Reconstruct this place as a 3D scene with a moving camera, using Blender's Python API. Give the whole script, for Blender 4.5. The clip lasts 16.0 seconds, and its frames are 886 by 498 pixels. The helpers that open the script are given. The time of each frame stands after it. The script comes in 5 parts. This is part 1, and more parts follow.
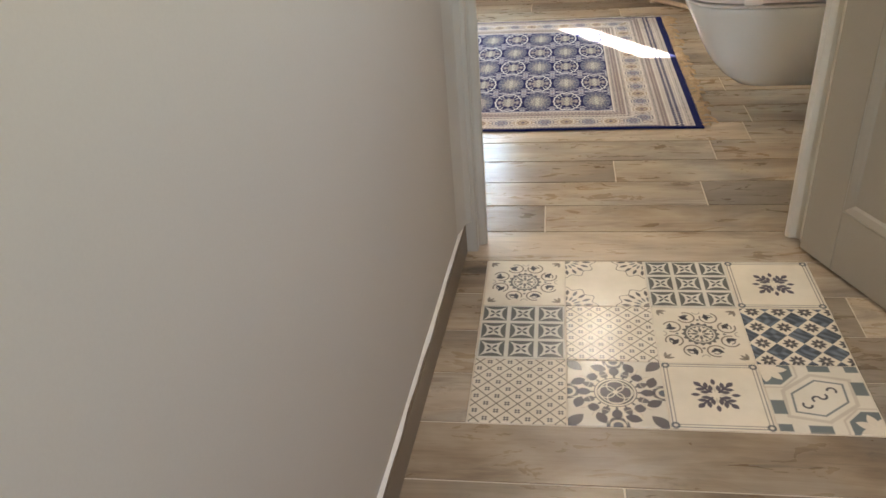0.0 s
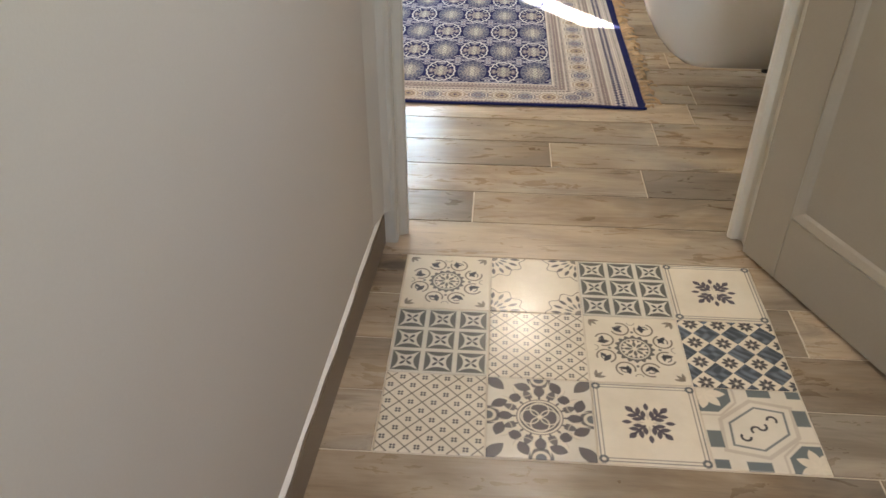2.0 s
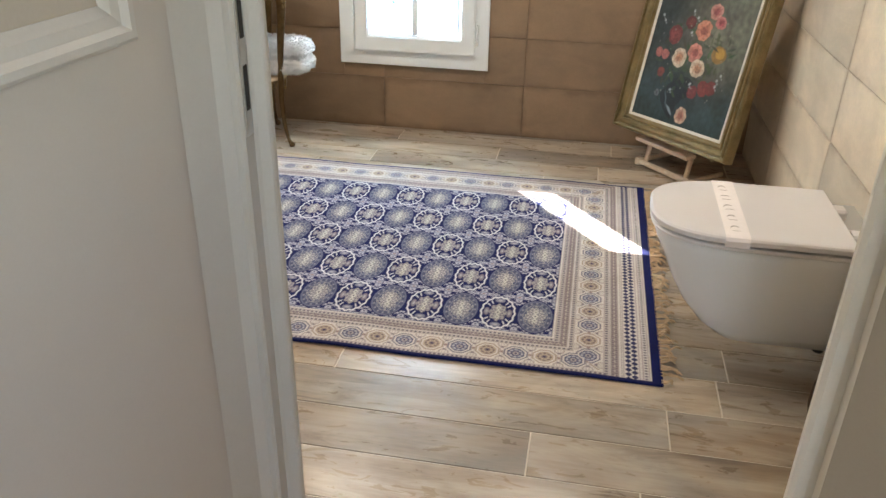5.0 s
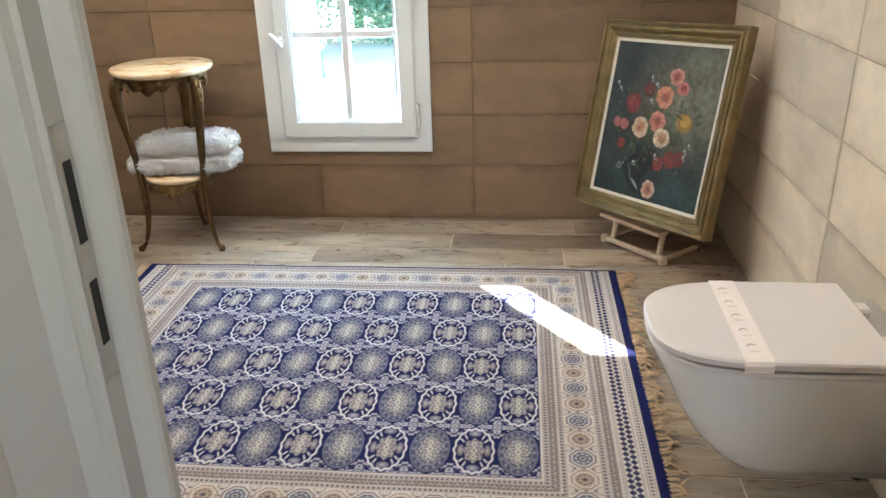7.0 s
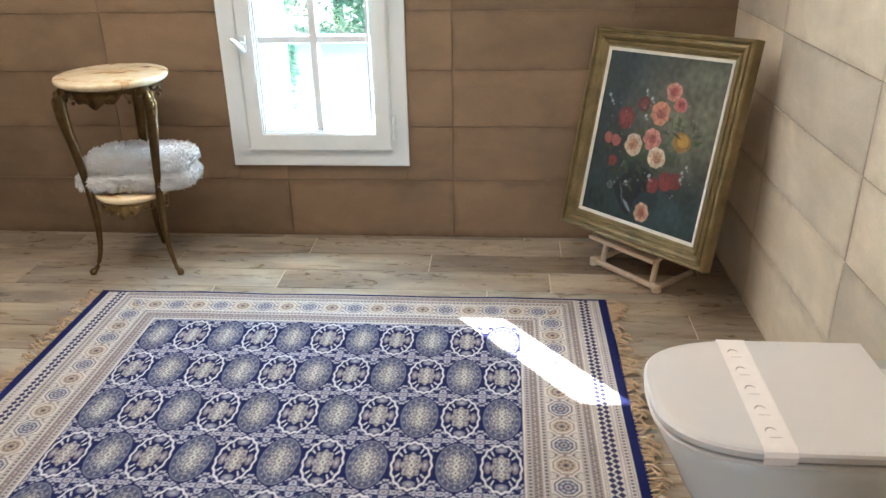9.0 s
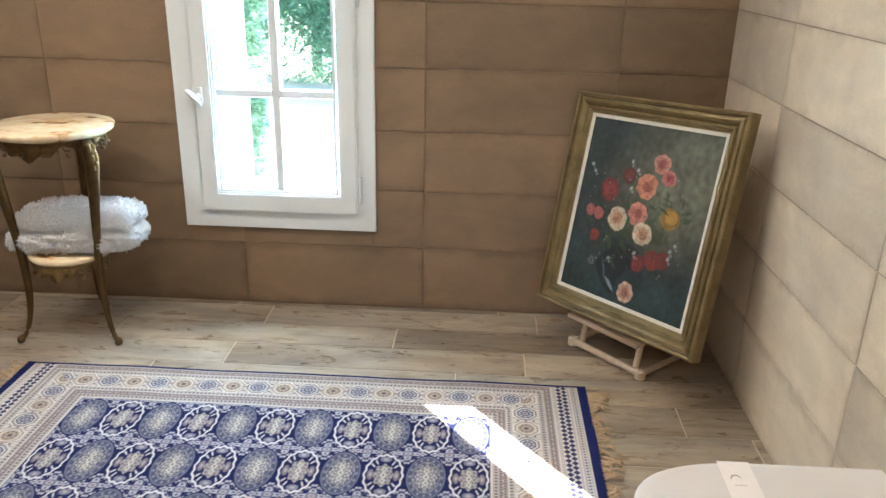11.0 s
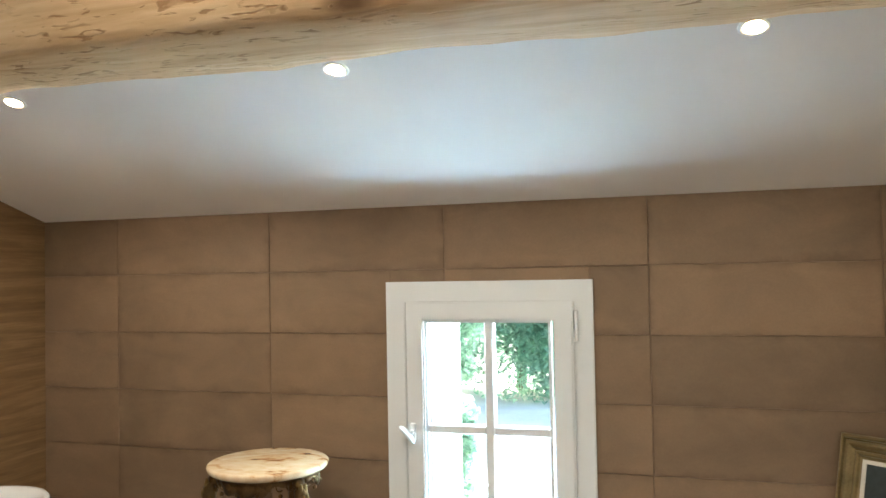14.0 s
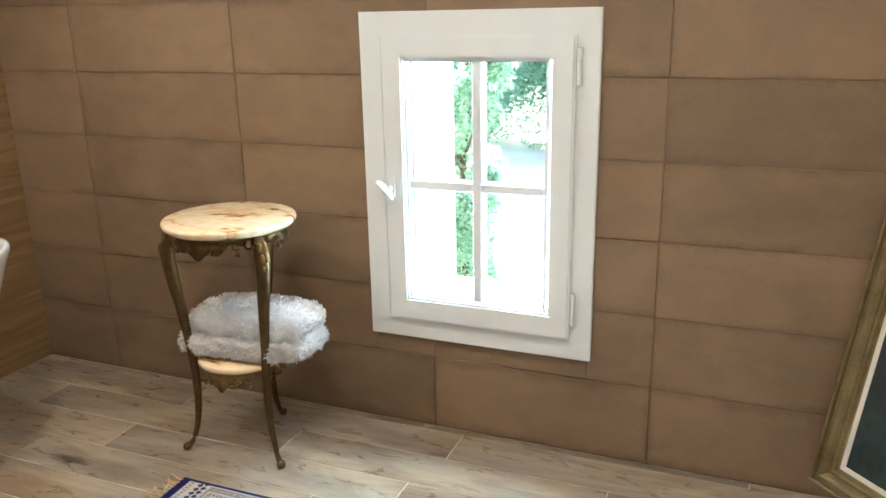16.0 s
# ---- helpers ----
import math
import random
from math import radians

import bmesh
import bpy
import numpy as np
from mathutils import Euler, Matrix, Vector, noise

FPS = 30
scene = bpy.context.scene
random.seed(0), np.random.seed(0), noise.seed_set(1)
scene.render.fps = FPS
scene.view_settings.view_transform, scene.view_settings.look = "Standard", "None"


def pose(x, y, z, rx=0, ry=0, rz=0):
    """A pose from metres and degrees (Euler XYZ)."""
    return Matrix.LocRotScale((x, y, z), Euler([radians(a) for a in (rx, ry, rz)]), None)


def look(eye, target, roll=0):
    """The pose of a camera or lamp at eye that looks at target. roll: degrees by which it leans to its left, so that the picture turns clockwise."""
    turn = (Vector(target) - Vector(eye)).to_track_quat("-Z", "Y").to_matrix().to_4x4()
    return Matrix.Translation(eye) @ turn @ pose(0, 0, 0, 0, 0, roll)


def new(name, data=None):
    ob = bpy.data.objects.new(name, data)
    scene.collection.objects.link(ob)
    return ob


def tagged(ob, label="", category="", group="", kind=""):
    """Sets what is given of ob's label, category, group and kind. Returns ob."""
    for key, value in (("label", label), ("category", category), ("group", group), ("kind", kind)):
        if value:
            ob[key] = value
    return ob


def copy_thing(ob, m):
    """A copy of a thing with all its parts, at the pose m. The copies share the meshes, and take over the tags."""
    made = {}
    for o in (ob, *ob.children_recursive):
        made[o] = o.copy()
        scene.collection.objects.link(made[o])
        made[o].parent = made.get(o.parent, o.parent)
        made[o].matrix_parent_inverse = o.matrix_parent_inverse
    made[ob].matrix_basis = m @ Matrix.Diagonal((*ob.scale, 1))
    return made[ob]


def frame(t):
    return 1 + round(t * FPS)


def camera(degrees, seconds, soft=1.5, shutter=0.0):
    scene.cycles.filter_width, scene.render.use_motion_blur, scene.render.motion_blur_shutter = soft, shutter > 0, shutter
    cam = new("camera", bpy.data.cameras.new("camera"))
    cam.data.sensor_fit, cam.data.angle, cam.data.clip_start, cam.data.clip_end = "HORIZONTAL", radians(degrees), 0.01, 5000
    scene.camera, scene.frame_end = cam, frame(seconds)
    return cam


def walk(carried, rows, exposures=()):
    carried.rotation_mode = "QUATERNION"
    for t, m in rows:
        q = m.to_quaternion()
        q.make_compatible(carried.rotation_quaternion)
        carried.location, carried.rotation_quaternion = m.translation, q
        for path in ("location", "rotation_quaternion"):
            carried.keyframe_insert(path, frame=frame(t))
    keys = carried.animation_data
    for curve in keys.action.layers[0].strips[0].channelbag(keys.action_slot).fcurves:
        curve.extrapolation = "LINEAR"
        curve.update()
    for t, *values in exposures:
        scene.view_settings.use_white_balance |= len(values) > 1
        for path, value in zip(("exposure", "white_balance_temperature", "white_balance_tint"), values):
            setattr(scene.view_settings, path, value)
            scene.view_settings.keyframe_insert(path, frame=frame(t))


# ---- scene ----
cam = camera(58.7, 16.0)
PATH = [
    (0, (0.135, 0.039, 1.143), (-0.146, 1.721, 0.099), -4.8),
    (0.5, (0.102, 0.069, 1.125), (-0.071, 1.705, -0.013), -4.3),
    (1, (0.094, 0.096, 1.113), (-0.025, 1.706, -0.067), -2.8),
    (1.5, (0.109, 0.156, 1.107), (0.013, 1.771, -0.068), -1.4),
    (2, (0.153, 0.272, 1.114), (0.037, 1.903, -0.038), 0.0),
    (2.5, (0.196, 0.366, 1.122), (0.039, 2.016, 0.003), -0.4),
    (3, (0.208, 0.487, 1.136), (0.059, 2.163, 0.054), -1.6),
    (3.5, (0.22, 0.652, 1.18), (0.085, 2.352, 0.135), -1.3),
    (4, (0.228, 0.755, 1.204), (0.067, 2.47, 0.189), -1.6),
    (4.5, (0.29, 0.845, 1.227), (0.073, 2.58, 0.256), 0.3),
    (5, (0.368, 0.926, 1.254), (0.056, 2.679, 0.343), 1.2),
    (5.2, (0.358, 0.963, 1.249), (0.064, 2.727, 0.354), 0.8),
    (7.3, (0.286, 1.374, 1.29), (0.095, 3.202, 0.501), -1.7),
    (7.5, (0.291, 1.412, 1.307), (0.089, 3.227, 0.492), -1.4),
    (8, (0.32, 1.475, 1.302), (0.082, 3.276, 0.463), -0.6),
    (8.5, (0.321, 1.494, 1.311), (0.103, 3.303, 0.486), -0.3),
    (8.7, (0.292, 1.531, 1.317), (0.113, 3.343, 0.49), -1.1),
    (10.8, (0.273, 1.818, 1.296), (0.25, 3.659, 0.515), 1.2),
    (11, (0.295, 1.84, 1.298), (0.204, 3.708, 0.589), 1.2),
    (11.5, (0.276, 1.903, 1.313), (0.055, 3.82, 0.787), 0.0),
    (12, (0.276, 1.945, 1.3), (-0.115, 3.88, 0.983), -1.8),
    (12.5, (0.265, 1.964, 1.333), (-0.215, 3.893, 1.114), -2.0),
    (13, (0.233, 1.975, 1.347), (-0.28, 3.906, 1.261), -1.8),
    (13.5, (0.206, 1.979, 1.352), (-0.34, 3.903, 1.382), -1.5),
    (14, (0.205, 2.018, 1.353), (-0.387, 3.928, 1.407), -1.1),
    (14.5, (0.26, 2.145, 1.336), (-0.401, 4.032, 1.312), -1.4),
    (15, (0.341, 2.272, 1.348), (-0.395, 4.115, 1.1), -2.1),
    (15.5, (0.334, 2.339, 1.335), (-0.389, 4.149, 0.888), -1.6),
    (16, (0.322, 2.455, 1.3), (-0.404, 4.231, 0.732), -1.1),
]
EXPOSURES = [(0.0, 3.43, 6750, 10), (3.0, 3.44, 6700, 10), (5.0, 3.45, 6350, 10), (7.5, 3.38, 6150, 10), (8.5, 3.36, 6100, 10), (11.0, 3.38, 6150, 10),
             (12.0, 3.6, 6450, 10), (13.0, 3.28, 6600, 10), (14.0, 3.12, 6650, 10), (15.0, 3.3, 6450, 10), (16.0, 3.42, 6450, 10)]
walk(cam, [(t, look(eye, target, roll)) for t, eye, target, roll in PATH], EXPOSURES)

# ---------------------------------------------------------------- light
SUN_ELEV, SUN_SIDE, SUN_OUT = 27.5, -0.777, 1.0      # the sun stands beyond the window, to its left
sun_dir = Vector((SUN_SIDE, SUN_OUT, math.hypot(SUN_SIDE, SUN_OUT) * math.tan(radians(SUN_ELEV)))).normalized()
world = bpy.data.worlds.new("sky")
scene.world = world
world.use_nodes = True
wn = world.node_tree
sky = wn.nodes.new("ShaderNodeTexSky")
sky.sky_type, sky.sun_disc = "NISHITA", False
sky.sun_elevation, sky.sun_rotation = radians(SUN_ELEV), math.atan2(SUN_SIDE, SUN_OUT)
wn.links.new(sky.outputs[0], wn.nodes["Background"].inputs[0])
wn.nodes["Background"].inputs[1].default_value = 0.15


def lamp(name, kind, place, target, energy, colour, **more):
    data = bpy.data.lights.new(name, kind)
    data.energy, data.color = energy, colour
    for key, value in more.items():
        if key == "size":
            data.size = value
        elif key == "size_y":
            data.shape, data.size_y = "RECTANGLE", value
        elif key == "soft":
            data.shadow_soft_size = value
        elif key == "cone":
            data.spot_size, data.spot_blend = radians(value), 0.6
        elif key == "angle":
            data.angle = radians(value)
    ob = new(name, data)
    ob.matrix_world = look(place, target)
    return ob


lamp("sun", "SUN", sun_dir * 30, (0, 0, 0), 5.0, (1.0, 0.94, 0.84), angle=0.5)
HALL_LIGHT, SPOT_LIGHT = 1.85, 2.15
WARM = (1.0, 0.925, 0.82)
# No source is seen in the hall: fill lamp added at an invented end opening.
lamp("hall_daylight", "AREA", (0.45, -2.05, 1.45), (0.45, 0.0, 1.2), HALL_LIGHT, (1.0, 0.83, 0.64), size=0.95, size_y=1.2)
# Hidden blue lamp on the sill, added for daylight bounced up to the ceiling.
lamp("window_daylight", "AREA", (-0.445, 4.668, 0.424), (-0.445, 3.75, 1.0), 2.4, (0.42, 0.76, 1.0), size=0.42, size_y=0.075)
# Hidden lamp at the window head, added as skylight falling on the floor.
lamp("sky_daylight", "AREA", (-0.445, 4.70, 1.222), (-0.445, 3.2, 0.0), 1.25, (0.50, 0.78, 1.0), size=0.42, size_y=0.06)
# Second added lamp, in an invented side opening, evens out the hall wall.
lamp("hall_side_daylight", "AREA", (1.345, 0.70, 1.55), (0.0, 1.1, 0.9), 1.1, (1.0, 0.82, 0.62), size=0.9, size_y=1.0)
# Only the y=3.775 row is visible; the y=2.75 row is added as fill.
SPOTS_AND_FILL = [(-1.60, 3.775), (-0.607, 3.775), (0.352, 3.775), (-1.60, 2.75), (-0.607, 2.75), (0.352, 2.75)]

# ---------------------------------------------------------------- materials


class Nodes:
    """Small wrapper that builds one material."""

    def __init__(self, name):
        self.mat = bpy.data.materials.new(name)
        self.mat.use_nodes = True
        self.tree = self.mat.node_tree
        self.bsdf = self.tree.nodes["Principled BSDF"]

    def put(self, socket, value):
        if isinstance(value, bpy.types.NodeSocket):
            self.tree.links.new(value, socket)
        else:
            socket.default_value = value

    def node(self, kind, ins=(), **props):
        n = self.tree.nodes.new(kind)
        for key, value in props.items():
            if key == "operation":
                n.operation = value
            elif key == "blend_type":
                n.blend_type = value
            elif key == "data_type":
                n.data_type = value
            elif key == "layer":
                n.layer_name = value
            elif key == "feature":
                n.feature = value
        for key, value in dict(ins).items():
            self.put(n.inputs[key], value)
        return n

    def coords(self, scale=(1, 1, 1), shift=True):
        tc = self.node("ShaderNodeTexCoord").outputs["Object"]
        if shift:
            rnd = self.node("ShaderNodeObjectInfo").outputs["Random"]
            off = self.node("ShaderNodeVectorMath", {0: (37.0, 91.0, 53.0)}, operation="SCALE")
            self.put(off.inputs["Scale"], rnd)
            tc = self.node("ShaderNodeVectorMath", {0: tc, 1: off.outputs[0]}, operation="ADD").outputs[0]
        return self.node("ShaderNodeVectorMath", {0: tc, 1: scale}, operation="MULTIPLY").outputs[0]

    def noise(self, vec, scale, detail=4.0, rough=0.55, distort=0.0):
        n = self.node("ShaderNodeTexNoise", {"Vector": vec, "Scale": scale, "Detail": detail, "Roughness": rough, "Distortion": distort})
        return n.outputs[0]

    def ramp(self, fac, stops):
        n = self.node("ShaderNodeValToRGB", {0: fac})
        e = n.color_ramp.elements
        while len(e) < len(stops):
            e.new(0.5)
        for k, (p, c) in enumerate(stops):
            e[k].position = p
            e[k].color = (*c, 1) if len(c) == 3 else c
        return n.outputs[0]

    def mix(self, fac, a, b, how="MIX"):
        n = self.node("ShaderNodeMix", data_type="RGBA", blend_type=how)
        self.put(n.inputs[0], fac)
        for k, v in ((6, a), (7, b)):
            self.put(n.inputs[k], (*v, 1) if isinstance(v, tuple) and len(v) == 3 else v)
        return n.outputs[2]

    def val(self, op, a, b=0.0):
        return self.node("ShaderNodeMath", {0: a, 1: b}, operation=op).outputs[0]

    def bump(self, height, strength, dist=0.002):
        n = self.node("ShaderNodeBump", {"Strength": strength, "Distance": dist, "Height": height})
        self.put(self.bsdf.inputs["Normal"], n.outputs[0])

    def done(self, colour, rough, metal=0.0, spec=0.5):
        self.put(self.bsdf.inputs["Base Color"], (*colour, 1) if isinstance(colour, tuple) and len(colour) == 3 else colour)
        self.put(self.bsdf.inputs["Roughness"], rough)
        self.put(self.bsdf.inputs["Metallic"], metal)
        self.put(self.bsdf.inputs["Specular IOR Level"], spec)
        return self.mat


def shade(c, k):
    return tuple(min(1.0, v * k) for v in c)


def plain(name, colour, rough=0.5, var=0.08, scale=6.0, bump=0.1, fine=120.0, metal=0.0, spec=0.5, dist=0.001):
    """A surface of one colour with soft mottling and fine relief."""
    n = Nodes(name)
    v = n.coords()
    big = n.noise(v, scale, 5.0)
    small = n.noise(v, fine, 3.0)
    f = n.val("ADD", n.val("MULTIPLY", big, 0.7), n.val("MULTIPLY", small, 0.3))
    col = n.ramp(f, [(0.3, shade(colour, 1 - var)), (0.7, shade(colour, 1 + var))])
    n.bump(f if fine < 60 else small, bump, dist)
    r = n.val("ADD", n.val("MULTIPLY", big, 0.16), rough - 0.08)
    return n.done(col, r, metal, spec)


def wood_tile(name):
    """Porcelain plank with a printed aged-oak grain along x, each plank different."""
    n = Nodes(name)
    rnd = n.node("ShaderNodeObjectInfo").outputs["Random"]
    warp = n.noise(n.coords((1.2, 4.0, 4.0)), 1.5, 3.0, 0.5)
    grain = n.noise(n.coords((1.5, 9.0, 9.0)), 1.5, 6.0, 0.62, 1.1)
    broad = n.noise(n.coords((1.0, 3.0, 3.0)), 1.5, 4.0, 0.6, 0.8)
    fine = n.noise(n.coords((6.0, 130.0, 130.0)), 1.0, 5.0, 0.65, 0.5)
    f = n.val("ADD", n.val("ADD", n.val("MULTIPLY", grain, 0.34), n.val("MULTIPLY", broad, 0.54)), n.val("MULTIPLY", fine, 0.12))
    warm = n.ramp(f, [(0.34, (0.135, 0.092, 0.058)), (0.45, (0.255, 0.188, 0.126)), (0.54, (0.360, 0.285, 0.206)), (0.68, (0.48, 0.40, 0.31))])
    cool = n.ramp(f, [(0.34, (0.115, 0.094, 0.076)), (0.50, (0.245, 0.208, 0.168)), (0.67, (0.40, 0.352, 0.295))])
    col = n.mix(n.ramp(n.noise(n.coords((1.3, 3.0, 3.0)), 1.1, 4.0, 0.6, 0.8), [(0.42, (0, 0, 0)), (0.62, (1, 1, 1))]), warm, cool)
    tone = n.ramp(rnd, [(0.0, (0.90, 0.88, 0.86)), (0.35, (1.10, 1.10, 1.08)), (0.7, (1.24, 1.24, 1.22)), (1.0, (1.40, 1.42, 1.42))])
    col = n.mix(1.0, col, tone, "MULTIPLY")
    # thin dark cracks along the grain, smoky patches and knots
    crack = n.noise(n.coords((2.2, 34.0, 34.0)), 1.0, 4.0, 0.6, 0.9)
    col = n.mix(n.val("MULTIPLY", n.val("MULTIPLY", n.ramp(crack, [(0.60, (0, 0, 0)), (0.68, (1, 1, 1))]), n.ramp(warp, [(0.44, (0, 0, 0)), (0.60, (1, 1, 1))])), 0.45), col, (0.070, 0.046, 0.030))
    smoke = n.noise(n.coords((2.0, 7.5, 7.5)), 1.2, 6.0, 0.70, 1.0)
    col = n.mix(n.val("MULTIPLY", n.ramp(smoke, [(0.55, (0, 0, 0)), (0.70, (1, 1, 1))]), 0.52), col, (0.085, 0.058, 0.040))
    kv = n.coords((1.7, 5.2, 5.2))
    vor = n.node("ShaderNodeTexVoronoi", {"Vector": kv, "Scale": 1.0, "Randomness": 1.0})
    ring = n.val("ADD", vor.outputs["Distance"], n.val("MULTIPLY", n.noise(kv, 4.5, 5.0, 0.7), 0.34))
    col = n.mix(n.val("MULTIPLY", n.ramp(ring, [(0.24, (1, 1, 1)), (0.32, (0, 0, 0))]), 0.88), col, (0.048, 0.030, 0.019))
    dents = n.noise(n.coords((9.0, 30.0, 30.0)), 1.0, 4.0, 0.6, 1.0)
    n.bump(n.val("ADD", n.val("MULTIPLY", dents, 0.8), n.val("MULTIPLY", fine, 0.2)), 0.12, 0.0012)
    r = n.val("ADD", n.val("MULTIPLY", dents, 0.14), 0.22)
    return n.done(col, r, 0.0, 0.8)


def wall_tile(name, colour, rough):
    """Large plaster-look tile: cloudy tone, darker worn rims, each tile a little different."""
    n = Nodes(name)
    v = n.coords((1, 1, 1))
    rnd = n.node("ShaderNodeObjectInfo").outputs["Random"]
    cloud = n.noise(v, 3.2, 6.0, 0.6, 0.5)
    wisp = n.noise(n.coords((1.0, 1.0, 2.4)), 3.6, 5.0, 0.6, 0.8)
    fine = n.noise(v, 150.0, 3.0)
    f = n.val("ADD", n.val("ADD", n.val("MULTIPLY", cloud, 0.5), n.val("MULTIPLY", wisp, 0.35)), n.val("MULTIPLY", fine, 0.15))
    col = n.ramp(f, [(0.34, shade(colour, 0.80)), (0.5, colour), (0.64, shade(colour, 1.2))])
    col = n.mix(1.0, col, n.ramp(rnd, [(0.0, (0.86, 0.86, 0.86)), (1.0, (1.12, 1.10, 1.08))]), "MULTIPLY")
    # smudged rims, as printed on the tile
    xyz = n.node("ShaderNodeSeparateXYZ", {0: n.node("ShaderNodeTexCoord").outputs["Object"]})
    side = n.val("MAXIMUM", n.val("ABSOLUTE", xyz.outputs[0]), n.val("ABSOLUTE", xyz.outputs[1]))
    a = n.val("SUBTRACT", 0.336, side)
    b = n.val("SUBTRACT", 0.1108, n.val("ABSOLUTE", xyz.outputs[2]))
    edge = n.val("ADD", n.val("MINIMUM", a, b), n.val("MULTIPLY", n.val("SUBTRACT", n.noise(v, 7.0, 5.0, 0.65), 0.45), 0.10))
    rim = n.ramp(edge, [(0.0, (0.80, 0.78, 0.76)), (0.010, (0.90, 0.89, 0.88)), (0.026, (1.0, 1.0, 1.0))])
    col = n.mix(1.0, col, rim, "MULTIPLY")
    n.bump(n.val("ADD", f, n.val("MULTIPLY", n.ramp(edge, [(0.0, (0, 0, 0)), (0.02, (1, 1, 1))]), 0.2)), 0.3, 0.003)
    return n.done(col, n.val("ADD", n.val("MULTIPLY", cloud, 0.2), rough - 0.1), 0.0, 0.4)


def printed(name, rough, relief=0.0, relief_scale=200.0, weave=False, sheen=0.0, spec=0.5):
    """Colour comes from the printed or woven pattern held in the mesh, plus wear."""
    n = Nodes(name)
    col = n.node("ShaderNodeVertexColor", layer="pattern").outputs[0]
    v = n.coords((1, 1, 1))
    wear = n.noise(v, 9.0, 6.0, 0.65)
    fine = n.noise(v, relief_scale, 3.0, 0.7)
    col = n.mix(1.0, col, n.ramp(wear, [(0.3, (0.90, 0.89, 0.87)), (0.62, (1.03, 1.03, 1.03))]), "MULTIPLY")
    if weave:
        col = n.mix(1.0, col, n.ramp(fine, [(0.3, (0.74, 0.74, 0.74)), (0.7, (1.2, 1.2, 1.2))]), "MULTIPLY")
    n.bump(fine, relief, 0.002)
    n.put(n.bsdf.inputs["Sheen Weight"], sheen)
    return n.done(col, n.val("ADD", n.val("MULTIPLY", wear, 0.15), rough - 0.07), 0.0, spec)


def lined(name, stops, scale, stretch, rough, bump=0.3, metal=0.0, distort=1.0, dist=0.003):
    """Streaky material along one axis: beam wood, gilded moulding, onyx."""
    n = Nodes(name)
    v = n.coords(stretch)
    a = n.noise(v, scale, 6.0, 0.6, distort)
    b = n.noise(v, scale * 7, 3.0, 0.6)
    f = n.val("ADD", n.val("MULTIPLY", a, 0.75), n.val("MULTIPLY", b, 0.25))
    n.bump(f, bump, dist)
    return n.done(n.ramp(f, stops), n.val("ADD", n.val("MULTIPLY", b, 0.2), rough - 0.1), metal)


def emitter(name, colour, strength):
    n = Nodes(name)
    n.put(n.bsdf.inputs["Emission Color"], (*colour, 1))
    n.put(n.bsdf.inputs["Emission Strength"], strength)
    return n.done(colour, 0.4)


def clear_glass(name):
    n = Nodes(name)
    n.put(n.bsdf.inputs["Transmission Weight"], 1.0)
    n.put(n.bsdf.inputs["IOR"], 1.02)
    return n.done((1.0, 1.0, 1.0), 0.0)


def beam_wood(name):
    n = Nodes(name)
    v = n.coords((0.9, 9.0, 9.0), False)
    grain = n.noise(v, 2.0, 6.0, 0.6, 1.2)
    fine = n.noise(n.coords((3.0, 60.0, 60.0), False), 1.0, 4.0)
    f = n.val("ADD", n.val("MULTIPLY", grain, 0.65), n.val("MULTIPLY", fine, 0.35))
    col = n.ramp(f, [(0.3, (0.52, 0.335, 0.175)), (0.5, (0.68, 0.50, 0.30)), (0.7, (0.78, 0.62, 0.42))])
    worm = n.noise(n.coords((15.0, 62.0, 62.0), False), 1.0, 2.0, 0.5, 1.2)
    zone = n.noise(n.coords((1.0, 3.0, 3.0), False), 2.0, 3.0)
    mask = n.val("MULTIPLY", n.ramp(worm, [(0.58, (0, 0, 0)), (0.66, (1, 1, 1))]), n.ramp(zone, [(0.42, (0, 0, 0)), (0.58, (1, 1, 1))]))
    col = n.mix(n.val("MULTIPLY", mask, 0.7), col, (0.26, 0.13, 0.055))
    vor = n.node("ShaderNodeTexVoronoi", {"Vector": n.coords((2.0, 5.0, 5.0), False), "Scale": 1.0})
    knot = n.ramp(vor.outputs["Distance"], [(0.06, (1, 1, 1)), (0.14, (0, 0, 0))])
    col = n.mix(n.val("MULTIPLY", knot, 0.85), col, (0.12, 0.06, 0.028))
    n.bump(n.val("SUBTRACT", f, n.val("MULTIPLY", mask, 0.5)), 0.6, 0.006)
    return n.done(col, 0.62, 0.0, 0.35)


def leaf_mat(name, a, b, share=0.7, rough=0.55, spec=0.5):
    n = Nodes(name)
    rnd = n.node("ShaderNodeNewGeometry").outputs["Random Per Island"]
    col = n.ramp(rnd, [(0.0, a), (1.0, b)])
    thin = n.node("ShaderNodeBsdfTranslucent", {"Color": col})
    both = n.node("ShaderNodeMixShader", {0: share, 1: n.bsdf.outputs[0], 2: thin.outputs[0]})
    n.put(n.tree.nodes["Material Output"].inputs[0], both.outputs[0])
    return n.done(col, rough, 0.0, spec)


PLANK = wood_tile("wood_look_porcelain")
GROUT = plain("beige_grout", (0.66, 0.59, 0.49), 0.9, 0.12, 20, 0.4, 300)
TILE_DARK = wall_tile("taupe_wall_tile", (0.222, 0.149, 0.091), 0.58)
TILE_LIGHT = wall_tile("beige_wall_tile", (0.65, 0.57, 0.455), 0.5)
GROUT_DARK = plain("brown_grout", (0.25, 0.175, 0.125), 0.9, 0.12, 20, 0.4, 300)
GROUT_TAN = plain("tan_grout", (0.30, 0.23, 0.165), 0.9, 0.12, 20, 0.4, 300)
